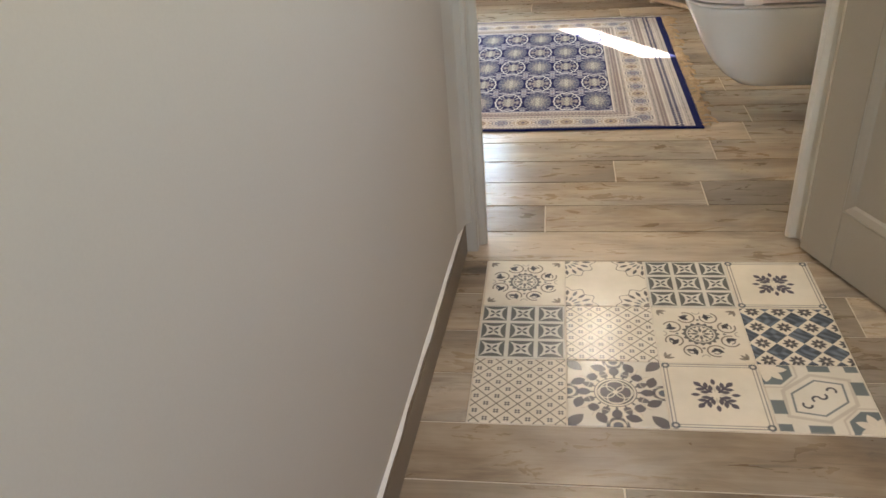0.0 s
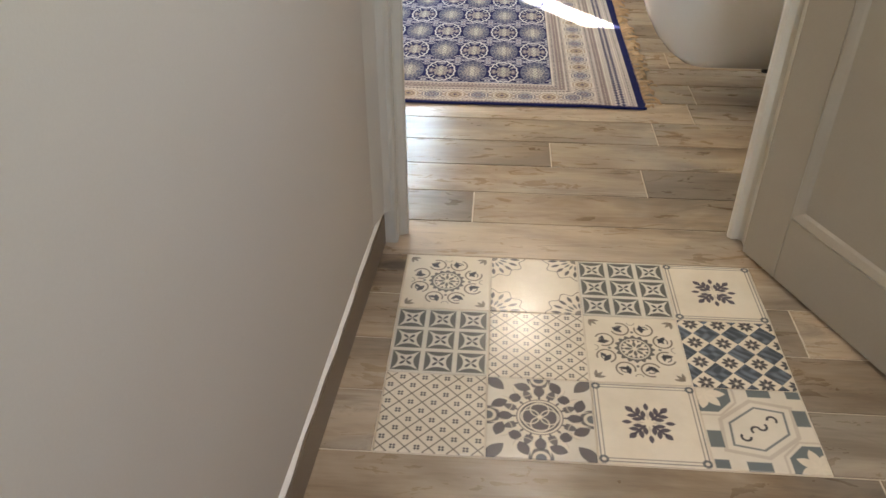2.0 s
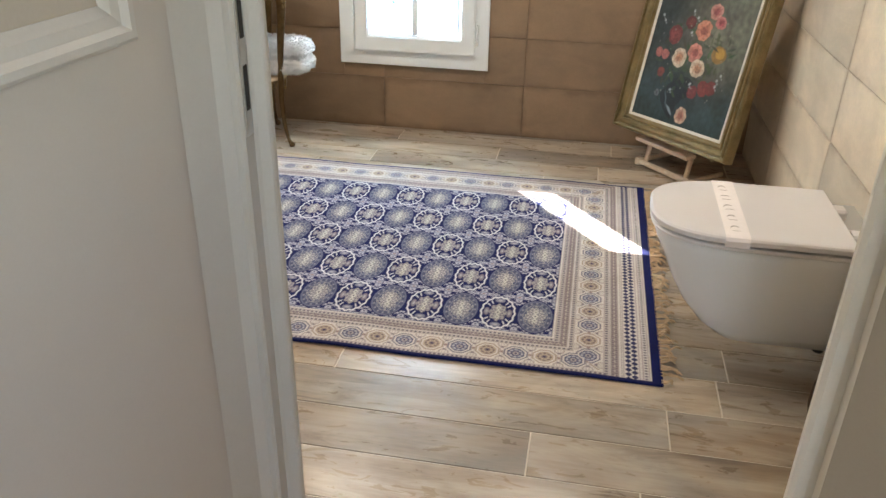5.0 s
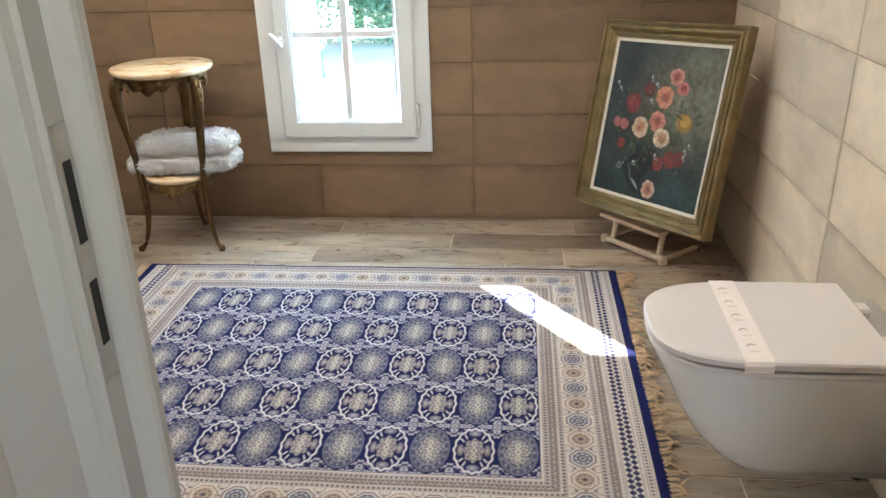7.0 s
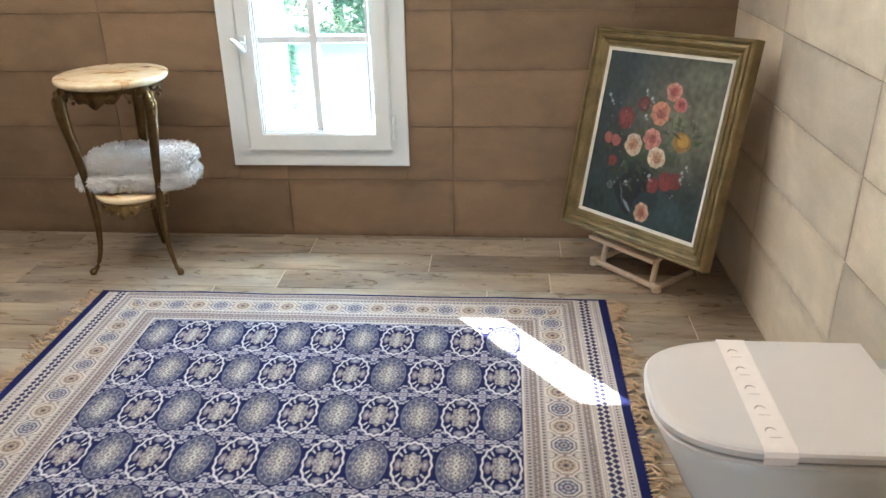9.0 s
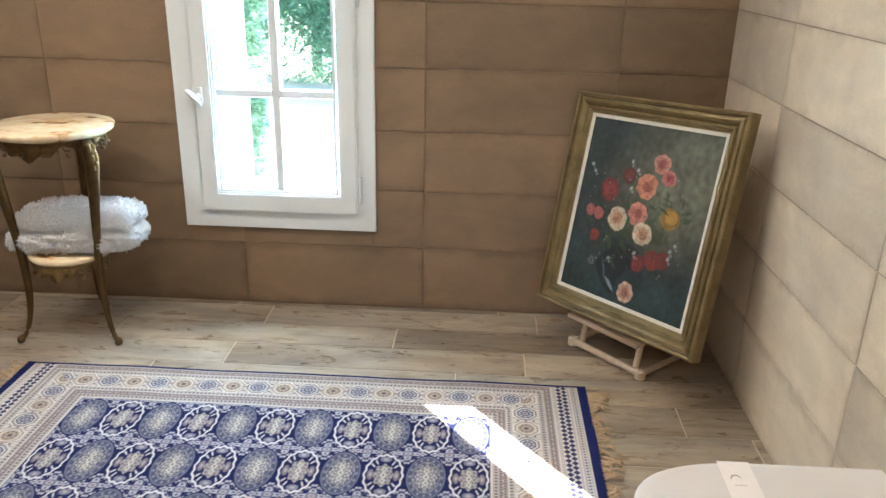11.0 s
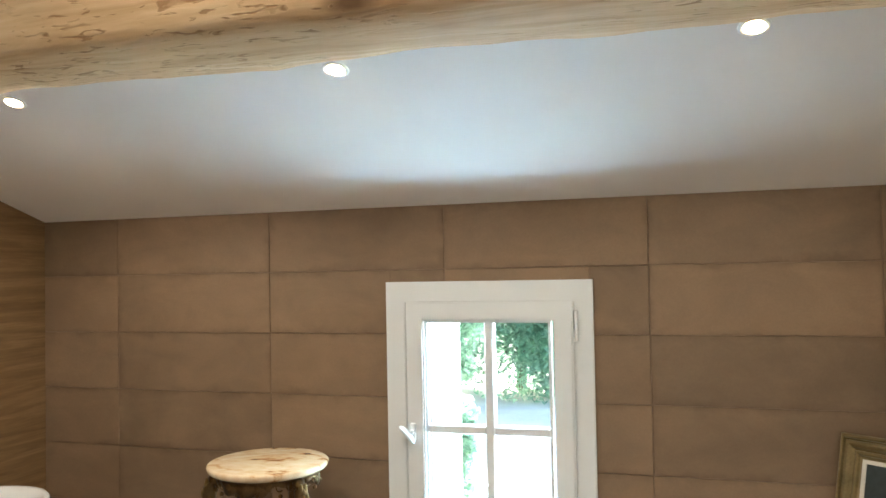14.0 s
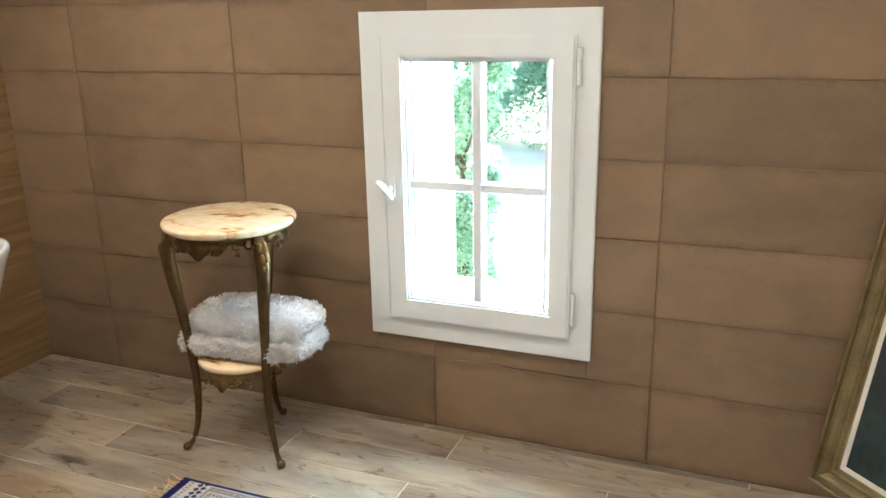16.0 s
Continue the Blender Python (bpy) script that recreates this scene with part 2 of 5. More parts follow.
WALL_PAINT = plain("greige_wall_paint", (0.385, 0.350, 0.298), 0.62, 0.035, 2.5, 0.12, 260, dist=0.0008)
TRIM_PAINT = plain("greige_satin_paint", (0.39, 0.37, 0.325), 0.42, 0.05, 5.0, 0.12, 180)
# Trim paint made paler: light falling on the right jamb put into colour.
JAMB_LIT = plain("greige_satin_paint_lit", (0.66, 0.62, 0.54), 0.4, 0.05, 5.0, 0.12, 180)
DOOR_PAINT = plain("greige_door_paint", (0.35, 0.31, 0.25), 0.4, 0.05, 5.0, 0.1, 180)
CEILING_PAINT = plain("white_ceiling_paint", (0.80, 0.79, 0.78), 0.75, 0.02, 3.0, 0.06, 250)
CAULK = plain("white_caulk", (0.75, 0.73, 0.69), 0.6, 0.06, 30, 0.3, 90)
SKIRT = plain("brown_skirting_tile", (0.135, 0.10, 0.07), 0.42, 0.22, 14, 0.2, 120)
CLADDING = lined("oak_look_cladding", [(0.3, (0.135, 0.075, 0.030)), (0.5, (0.21, 0.125, 0.055)), (0.7, (0.29, 0.185, 0.09))], 1.6, (1.0, 1.2, 22.0), 0.5)
PVC = plain("white_pvc", (0.73, 0.76, 0.765), 0.32, 0.02, 8, 0.03, 200)
GASKET = plain("grey_gasket", (0.10, 0.11, 0.12), 0.6)
GLASS = clear_glass("window_glass")
CERAMIC = plain("white_glazed_ceramic", (0.74, 0.755, 0.76), 0.12, 0.004, 4, 0.02, 60)
LID_WHITE = plain("white_lid_plastic", (0.71, 0.685, 0.68), 0.3, 0.003, 6, 0.02, 120)
PAPER = plain("white_paper_band", (0.88, 0.83, 0.81), 0.8, 0.04, 30, 0.2, 200)
PAPER_INK = plain("grey_print", (0.50, 0.45, 0.43), 0.8)
BRASS = plain("aged_brass", (0.135, 0.086, 0.039), 0.4, 0.35, 30, 0.3, 140, metal=1.0)
BRASS_BRIGHT = plain("bright_brass", (0.26, 0.18, 0.08), 0.34, 0.3, 40, 0.3, 140, metal=1.0)
ONYX = lined("amber_onyx", [(0.365, (0.26, 0.11, 0.045)), (0.405, (0.58, 0.33, 0.15)), (0.455, (0.74, 0.56, 0.34)), (0.66, (0.83, 0.72, 0.52))], 3.0, (1.0, 1.6, 1.0), 0.22, 0.03, distort=2.8)
TOWEL = leaf_mat("white_fluffy_pile", (0.92, 0.91, 0.90), (0.97, 0.965, 0.96), 0.32, 0.95, 0.05)
GILT = plain("antique_gilt", (0.230, 0.174, 0.083), 0.34, 0.36, 14, 0.3, 150, metal=0.62)
SLIP = plain("cream_slip", (0.62, 0.58, 0.50), 0.6, 0.08, 25, 0.2, 160)
EASEL_WOOD = lined("pale_easel_wood", [(0.3, (0.52, 0.39, 0.27)), (0.7, (0.72, 0.60, 0.46))], 6.0, (1, 8, 8), 0.5, 0.1)
CANVAS = printed("oil_paint", 0.42, 0.5, 90.0)
RUG_PILE = printed("woven_pile", 0.95, 0.7, 420.0, True, 0.0, 0.12)
PATCH = printed("glazed_pattern_tile", 0.22, 0.08, 160.0)
FRINGE = plain("tan_fringe", (0.52, 0.38, 0.24), 0.9, 0.25, 40, 0.5, 200)
STEEL = plain("brushed_steel", (0.55, 0.55, 0.54), 0.3, 0.1, 20, 0.1, 200, metal=1.0)
# Near-black colour standing for the shade inside the strike plate holes.
SLOT_SHADE = plain("slot_shade_black", (0.01, 0.01, 0.01), 0.7)
BROWN_GLAZE = plain("dark_brown_glaze", (0.055, 0.028, 0.018), 0.25, 0.3, 12, 0.1, 90)
BLACK = plain("black_plastic", (0.02, 0.02, 0.02), 0.5)
CHROME = plain("chrome", (0.8, 0.8, 0.8), 0.08, 0.03, 10, 0.02, 100, metal=1.0)
BEAM = beam_wood("old_pine_beam")
LAMP_GLOW = emitter("lamp_glow", (1.0, 0.72, 0.40), 22.0)
RENDER = plain("white_render", (0.80, 0.78, 0.73), 0.9, 0.06, 8, 0.4, 90)
GRAVEL = plain("pale_gravel", (0.62, 0.59, 0.53), 0.95, 0.15, 1.5, 0.8, 30, dist=0.01)
# Leaves far paler than foliage: glare through the glass put into the colour.
LEAF = leaf_mat("hazed_green_leaf", (0.20, 0.38, 0.28), (0.38, 0.58, 0.42))
BARK = plain("bark", (0.12, 0.085, 0.06), 0.9, 0.3, 10, 0.8, 60)

# ---------------------------------------------------------------- building blocks


def mesh_of(name, bm, material, smooth=False):
    me = bpy.data.meshes.new(name)
    bm.normal_update()
    bm.to_mesh(me)
    bm.free()
    for m in (material if isinstance(material, (list, tuple)) else [material]):
        me.materials.append(m)
    if smooth:
        me.polygons.foreach_set("use_smooth", [True] * len(me.polygons))
    return me


def part(name, bm, material, parent, label="", smooth=False, m=None):
    """Links a bmesh as one mesh object under a thing or a part."""
    ob = new(name, mesh_of(name, bm, material, smooth))
    ob.parent = parent
    if m is not None:
        ob.matrix_local = m
    if label:
        ob["label"] = label
    return ob


def thing(name, label, category, m=None, group="", kind=""):
    ob = new(name)
    ob.empty_display_size = 0.05
    if m is not None:
        ob.matrix_world = m
    return tagged(ob, label, category, group, kind)


def setting(name, bm, material, label, category, smooth=False):
    return tagged(new(name, mesh_of(name, bm, material, smooth)), label, category, kind="structure")


def box(bm, lo, hi, bevel=0.0, segs=1):
    c = [(a + b) / 2 for a, b in zip(lo, hi)]
    s = [b - a for a, b in zip(lo, hi)]
    vs = bmesh.ops.create_cube(bm, size=1.0, matrix=Matrix.LocRotScale(c, None, s))["verts"]
    if bevel:
        es = list({e for v in vs for e in v.link_edges})
        bmesh.ops.bevel(bm, geom=es, offset=bevel, segments=segs, affect="EDGES", profile=0.5)
    return bm


def boxes(*list_of, bevel=0.0):
    bm = bmesh.new()
    for lo, hi in list_of:
        box(bm, lo, hi, bevel)
    return bm


def prism(outline, z0, z1):
    """Solid between two heights over an outline in x and y (counter-clockwise)."""
    bm = bmesh.new()
    lo = [bm.verts.new((x, y, z0)) for x, y in outline]
    hi = [bm.verts.new((x, y, z1)) for x, y in outline]
    bm.faces.new(lo[::-1])
    bm.faces.new(hi)
    for k in range(len(outline)):
        j = (k + 1) % len(outline)
        bm.faces.new((lo[k], lo[j], hi[j], hi[k]))
    return bm


def rings(bm, loops, close_ends=True):
    """Skin a list of closed rings of equal length."""
    rs = [[bm.verts.new(p) for p in loop] for loop in loops]
    for a, b in zip(rs, rs[1:]):
        for k in range(len(a)):
            j = (k + 1) % len(a)
            bm.faces.new((a[k], a[j], b[j], b[k]))
    if close_ends:
        bm.faces.new(rs[0][::-1])
        bm.faces.new(rs[-1])
    return bm


def lathe(bm, profile, centre=(0, 0, 0), n=32):
    """Turn (radius, height) pairs about z."""
    cx, cy, cz = centre
    return rings(bm, [[(cx + r * math.cos(2 * math.pi * k / n), cy + r * math.sin(2 * math.pi * k / n), cz + z) for k in range(n)] for r, z in profile])


def tube(bm, pts, radii, n=10, flat=1.0):
    """A tube along points with its own radius at each."""
    pts = [Vector(p) for p in pts]
    loops = []
    for k, p in enumerate(pts):
        d = (pts[min(k + 1, len(pts) - 1)] - pts[max(k - 1, 0)]).normalized()
        a = d.cross(Vector((0.31, 0.17, 0.94)) if abs(d.z) < 0.9 else Vector((0, 1, 0))).normalized()
        b = d.cross(a)
        r = radii[k] if isinstance(radii, (list, tuple)) else radii
        loops.append([p + r * (math.cos(t) * a + flat * math.sin(t) * b) for t in [2 * math.pi * i / n for i in range(n)]])
    return rings(bm, loops)


def smooth_path(pts, n):
    """Catmull-Rom through points."""
    p = [Vector(q) for q in pts]
    p = [2 * p[0] - p[1]] + p + [2 * p[-1] - p[-2]]
    out = []
    for i in range(1, len(p) - 2):
        for k in range(n):
            t = k / n
            out.append(0.5 * (2 * p[i] + (p[i + 1] - p[i - 1]) * t + (2 * p[i - 1] - 5 * p[i] + 4 * p[i + 1] - p[i + 2]) * t * t + (3 * p[i] - p[i - 1] - 3 * p[i + 1] + p[i + 2]) * t ** 3))
    out.append(p[-2])
    return out


def pattern_sheet(name, w, h, step, paint, material, thick=0.0, lift=None):
    """A sheet of w x h metres about its middle, finely divided, whose woven or printed colour is paint(x, y)."""
    nx, ny = int(round(w / step)), int(round(h / step))
    xs, ys = np.linspace(-w / 2, w / 2, nx + 1), np.linspace(-h / 2, h / 2, ny + 1)
    gx, gy = np.meshgrid(xs, ys)
    z = np.zeros_like(gx) if lift is None else lift(gx, gy)
    co = np.stack([gx, gy, z], -1).reshape(-1, 3)
    idx = np.arange((nx + 1) * (ny + 1)).reshape(ny + 1, nx + 1)
    quads = np.stack([idx[:-1, :-1], idx[:-1, 1:], idx[1:, 1:], idx[1:, :-1]], -1).reshape(-1, 4)
    if thick:
        rim = np.concatenate([idx[0, :], idx[1:, -1], idx[-1, -2::-1], idx[-2:0:-1, 0]])
        low = co[rim].copy()
        low[:, 2] -= thick
        base = len(co) + np.arange(len(rim))
        co = np.concatenate([co, low])
        nxt = np.roll(np.arange(len(rim)), -1)
        quads = np.concatenate([quads, np.stack([rim, base, base[nxt], rim[nxt]], -1)])
    me = bpy.data.meshes.new(name)
    me.vertices.add(len(co))
    me.vertices.foreach_set("co", co.astype(np.float32).ravel())
    me.loops.add(quads.size)
    me.loops.foreach_set("vertex_index", quads.astype(np.int32).ravel())
    me.polygons.add(len(quads))
    me.polygons.foreach_set("loop_start", np.arange(0, quads.size, 4, dtype=np.int32))
    me.update(calc_edges=True)
    rgb = paint(co[:, 0], co[:, 1])
    col = np.ones((len(co), 4), np.float32)
    col[:, :3] = rgb
    me.color_attributes.new("pattern", "FLOAT_COLOR", "POINT").data.foreach_set("color", col.ravel())
    me.materials.append(material)
    return me


class Paint:
    """A pattern drawn by laying soft-edged shapes over one another at given points."""

    def __init__(self, x, y, base, soft):
        self.x, self.y, self.soft = x, y, soft
        self.rgb = np.tile(np.array(base, float), (len(x), 1))

    def lay(self, dist, colour, amount=1.0):
        a = (np.clip(0.5 - dist / self.soft, 0, 1) * amount)[:, None]
        self.rgb = self.rgb * (1 - a) + np.array(colour, float) * a

    def disc(self, cx, cy, r, colour, amount=1.0):
        self.lay(np.hypot(self.x - cx, self.y - cy) - r, colour, amount)

    def ring(self, cx, cy, r, w, colour, amount=1.0):
        self.lay(np.abs(np.hypot(self.x - cx, self.y - cy) - r) - w / 2, colour, amount)

    def leaf(self, cx, cy, a, b, turn, colour, amount=1.0):
        """A pointed oval of half-length a and half-width b, turned by degrees."""
        c, s = math.cos(radians(turn)), math.sin(radians(turn))
        u, v = (self.x - cx) * c + (self.y - cy) * s, -(self.x - cx) * s + (self.y - cy) * c
        q = np.clip(1 - (u / a) ** 2, 0, 1)
        d = np.where(np.abs(u) < a, np.abs(v) - b * q, np.hypot(np.abs(u) - a, v))
        self.lay(d, colour, amount)

    def bar(self, x0, y0, x1, y1, w, colour, amount=1.0):
        dx, dy = x1 - x0, y1 - y0
        t = np.clip(((self.x - x0) * dx + (self.y - y0) * dy) / (dx * dx + dy * dy), 0, 1)
        self.lay(np.hypot(self.x - x0 - t * dx, self.y - y0 - t * dy) - w / 2, colour, amount)

    def border(self, half, w, colour, amount=1.0):
        self.lay(np.abs(np.maximum(np.abs(self.x), np.abs(self.y)) - half) - w / 2, colour, amount)

    def arc(self, cx, cy, r, a0, a1, w, colour, amount=1.0):
        ang = np.degrees(np.arctan2(self.y - cy, self.x - cx))
        inside = ((ang - a0) % 360) <= ((a1 - a0) % 360)
        d = np.where(inside, np.abs(np.hypot(self.x - cx, self.y - cy) - r) - w / 2, 1.0)
        self.lay(d, colour, amount)

# ---------------------------------------------------------------- the shell of the place
RIGHT, LEFT, FAR, NEAR = 1.122, -2.30, 4.605, 1.932     # inner faces of the bathroom
EAVE, RISE = 1.58, 0.327                              # ceiling height at the far wall and its slope


def ceil_z(y):
    return EAVE + RISE * (FAR - y)


WX0, WX1, WZ0, WZ1 = -0.805, -0.09, 0.312, 1.315       # outer edge of the window trim
GX0, GX1, GZ0, GZ1 = -0.664, -0.228, 0.45, 1.178       # glazed opening

# far wall: four blocks around the window opening
far_core = boxes(((LEFT - 0.3, FAR + 0.0032, -0.2), (-0.735, FAR + 0.27, EAVE + 0.1)), ((-0.165, FAR + 0.0032, -0.2), (RIGHT + 0.3, FAR + 0.27, EAVE + 0.1)),
                 ((-0.735, FAR + 0.0032, -0.2), (-0.165, FAR + 0.27, 0.375)), ((-0.735, FAR + 0.0032, 1.255), (-0.165, FAR + 0.27, EAVE + 0.1)))
wall_far = setting("wall_north", far_core, GROUT_DARK, "taupe plaster-look tiled wall with a small window", "wall")
wall_right = setting("wall_east", boxes(((RIGHT + 0.0030, NEAR - 0.1, -0.2), (RIGHT + 0.25, FAR + 0.0028, 2.7))), GROUT_TAN, "beige plaster-look tiled wall beside the toilet", "wall")
wall_left = setting("wall_west", boxes(((LEFT - 0.25, NEAR - 0.1, -0.2), (LEFT, FAR + 0.0028, 2.7))), CLADDING, "brown wood-grained wall beside the bathtub", "wall")

# wall between hall and bathroom, with the doorway
DX0, DX1, DTOP = -0.1135, 0.7955, 2.06
setting("wall_south", boxes(((LEFT - 0.25, 1.875, -0.2), (DX0, NEAR, 2.7)), ((DX1, 1.875, -0.2), (RIGHT + 0.3, NEAR, 2.7)), ((DX0, 1.875, DTOP), (DX1, NEAR, 2.7))),
        WALL_PAINT, "painted greige wall around the doorway", "wall")

# hall: the long wall runs at a slight angle to the tiles
HALL_Y0 = -2.1


def hall_x(y):
    return -0.112 + 0.053 * (y - 1.9)


setting("wall_hall_west", prism([(hall_x(HALL_Y0) - 0.15, HALL_Y0), (hall_x(HALL_Y0), HALL_Y0), (hall_x(1.874), 1.874), (hall_x(1.874) - 0.15, 1.874)], -0.2, 2.6),
        WALL_PAINT, "smooth greige painted hallway wall", "wall")
# The opening in this unseen wall is only made for the side lamp.
setting("wall_hall_east", boxes(((1.35, HALL_Y0, -0.2), (1.5, 0.25, 2.6)), ((1.35, 1.15, -0.2), (1.5, 1.874, 2.6)), ((1.35, 0.25, -0.2), (1.5, 1.15, 1.05)), ((1.35, 0.25, 2.05), (1.5, 1.15, 2.6))), WALL_PAINT, "smooth greige painted hallway wall", "wall")
# End opening is unseen, made up as a place for the fill lamp.
setting("wall_hall_south", boxes(((-0.5, HALL_Y0 - 0.15, -0.2), (-0.04, HALL_Y0, 2.6)), ((0.94, HALL_Y0 - 0.15, -0.2), (1.5, HALL_Y0, 2.6)),
                                 ((-0.04, HALL_Y0 - 0.15, -0.2), (0.94, HALL_Y0, 0.8)), ((-0.04, HALL_Y0 - 0.15, 2.1), (0.94, HALL_Y0, 2.6))),
        WALL_PAINT, "painted hallway end wall with an added opening for a lamp", "wall")
setting("ceiling_hall", boxes(((-0.6, HALL_Y0 - 0.15, 2.45), (1.5, 1.874, 2.6))), CEILING_PAINT, "flat white hallway ceiling", "ceiling")

# sloping bathroom ceiling
cb = bmesh.new()
ys = (NEAR - 0.02, FAR + 0.3)
lo = [cb.verts.new((x, y, ceil_z(y))) for y in ys for x in (LEFT - 0.2, RIGHT + 0.25)]
hi = [cb.verts.new((x, y, ceil_z(y) + 0.12)) for y in ys for x in (LEFT - 0.2, RIGHT + 0.25)]
for q in ((lo[0], lo[2], lo[3], lo[1]), (hi[0], hi[1], hi[3], hi[2]), (lo[0], lo[1], hi[1], hi[0]), (lo[2], hi[2], hi[3], lo[3]), (lo[0], hi[0], hi[2], lo[2]), (lo[1], lo[3], hi[3], hi[1])):
    cb.faces.new(q)
setting("ceiling", cb, CEILING_PAINT, "sloping white painted attic ceiling", "ceiling")
# Unseen slab, made up to cut the sun patch to the lower panes.
setting("roof_eave", prism([(LEFT - 0.6, FAR + 0.301), (RIGHT + 0.6, FAR + 0.301), (RIGHT + 0.6, 5.75), (LEFT - 0.6, 5.75)], 1.555, 1.70), RENDER, "pale unseen eave slab keeping sun off the upper panes", "roof")

# floor bed under planks and tiles
floor = setting("floor", boxes(((LEFT - 0.2, NEAR - 0.12, -0.12), (RIGHT + 0.2, FAR + 0.1, -0.0022)), ((-0.5, HALL_Y0 - 0.15, -0.12), (1.5, NEAR - 0.12, -0.0022))), GROUT,
                "wood-look porcelain plank floor with pale grout", "floor")

# skirting in the hall, with an uneven line of caulk on top
sk = bmesh.new()
prof = [(0.0, 0.0), (0.011, 0.0), (0.011, 0.082), (0.009, 0.085), (0.0, 0.085)]
rings(sk, [[(hall_x(y) + dx, y, z) for dx, z in prof][::-1] for y in (HALL_Y0, 1.0, 1.866)])
skirting = setting("baseboard", sk, SKIRT, "brown wood-look tile skirting along the hallway wall", "skirting")
ca = bmesh.new()
rings(ca, [[(hall_x(y) + dx * (0.8 + 0.5 * noise.noise((y * 9, 3, 0))), y, 0.0852 + dz * (0.8 + 0.9 * abs(noise.noise((y * 7, 0, 1))))) for dx, dz in ((0.0, 0.0), (0.009, 0.0), (0.008, 0.002), (0.002, 0.006), (0.0, 0.006))][::-1]
           for y in np.linspace(HALL_Y0, 1.866, 160)])
part("caulk_line", ca, CAULK, skirting, "uneven white caulk")

# the framed hatch on the hall wall
HZ = 1.064
hatch = thing("wall_hatch", "greige painted hatch with a moulded frame on the hallway wall", "hatch", pose(hall_x(1.703) + 0.001, 1.703, HZ, 0, 0, -math.degrees(math.atan(0.053))))
hb = bmesh.new()
moulding = [(0.0, 0.0), (0.016, 0.0), (0.019, 0.004), (0.019, 0.012), (0.012, 0.018), (0.010, 0.030), (0.004, 0.040), (0.0, 0.042)]
for a, b in (((0, 0), (1, 0)), ((1, 0), (1, 1)), ((1, 1), (0, 1)), ((0, 1), (0, 0))):
    W, H = 0.80, 0.95
    pa, pb = Vector((0, -a[0] * W, a[1] * H)), Vector((0, -b[0] * W, b[1] * H))
    d = (pb - pa).normalized()
    inward = Vector((0, d.z, -d.y))
    if inward.dot(Vector((0, -W / 2, H / 2)) - pa) < 0:
        inward = -inward
    rings(hb, [[pa + Vector((t, 0, 0)) + inward * s + d * s for t, s in moulding], [pb + Vector((t, 0, 0)) + inward * s - d * s for t, s in moulding]])
bmesh.ops.recalc_face_normals(hb, faces=hb.faces)
part("moulded_frame", hb, TRIM_PAINT, hatch)
part("panel", boxes(((0.0, -0.762, 0.038), (0.003, -0.038, 0.912))), DOOR_PAINT, hatch, "flat recessed greige panel")

# ---------------------------------------------------------------- doorway and door
frame_thing = thing("door_frame", "greige painted wooden door frame with a steel strike plate", "door frame", pose(0, 0, 0), kind="structure")
JX = -0.051
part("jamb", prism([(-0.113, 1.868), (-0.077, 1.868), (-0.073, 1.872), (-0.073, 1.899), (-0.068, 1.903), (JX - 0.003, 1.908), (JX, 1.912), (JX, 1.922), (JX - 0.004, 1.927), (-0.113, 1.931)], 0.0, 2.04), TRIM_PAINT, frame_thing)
# Right jamb takes the paler copy, with its light in the colour.
part("jamb", prism([(0.749, 1.962), (0.749, 1.952), (0.756, 1.944), (0.772, 1.944), (0.780, 1.936), (0.780, 1.905), (0.795, 1.905), (0.795, 1.962)], 0.0, 2.04), JAMB_LIT, frame_thing)
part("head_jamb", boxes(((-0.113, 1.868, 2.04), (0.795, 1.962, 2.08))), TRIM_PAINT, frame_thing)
wedge = bmesh.new()
rings(wedge, [[(hall_x(1.79) + 0.0005, 1.79, z), (-0.100, 1.852, z), (-0.086, 1.8675, z), (hall_x(1.8675) + 0.0005, 1.8675, z)] for z in (0.096, 2.04)])
part("cover_strip", wedge, TRIM_PAINT, frame_thing)
strike = part("strike_plate", prism([(-0.0735, 1.874), (-0.0705, 1.874), (-0.0705, 1.895), (-0.0735, 1.895)], 0.90, 1.13), STEEL, frame_thing, "steel strike plate with two slots")
# Holes are not cut: black blocks on the plate give their shade.
part("slot", boxes(((-0.0725, 1.879, 0.935), (-0.0697, 1.890, 0.995))), SLOT_SHADE, strike, "bolt slot, its shade a black block")
part("slot", boxes(((-0.0725, 1.879, 1.03), (-0.0697, 1.890, 1.10))), SLOT_SHADE, strike, "latch slot, its shade a black block")
part("casing", boxes(((0.830, 1.86, 0.0), (0.88, 1.8745, 2.11))), TRIM_PAINT, frame_thing)

DOOR_TURN = 23.5
door = thing("door_1", "greige painted panelled wooden door standing open into the hallway", "door", pose(0.8027, 1.898, 0.008, 0, 0, -90 + DOOR_TURN), kind="structure")
# local axes: x along the leaf away from the hinge, y out of the face seen from the hall
LW, LH, LT = 0.80, 2.02, 0.04
part("stile", boxes(((0.0, -LT, 0.0), (0.115, 0.0, LH)), bevel=0.002), DOOR_PAINT, door)
part("stile", boxes(((LW - 0.115, -LT, 0.0), (LW, 0.0, LH)), bevel=0.002), DOOR_PAINT, door)
part("rail", boxes(((0.1152, -LT, 0.0), (LW - 0.1152, 0.0, 0.165)), bevel=0.002), DOOR_PAINT, door)
part("rail", boxes(((0.1152, -LT, 0.86), (LW - 0.1152, 0.0, 1.0)), bevel=0.002), DOOR_PAINT, door)
part("rail", boxes(((0.1152, -LT, LH - 0.12), (LW - 0.1152, 0.0, LH)), bevel=0.002), DOOR_PAINT, door)
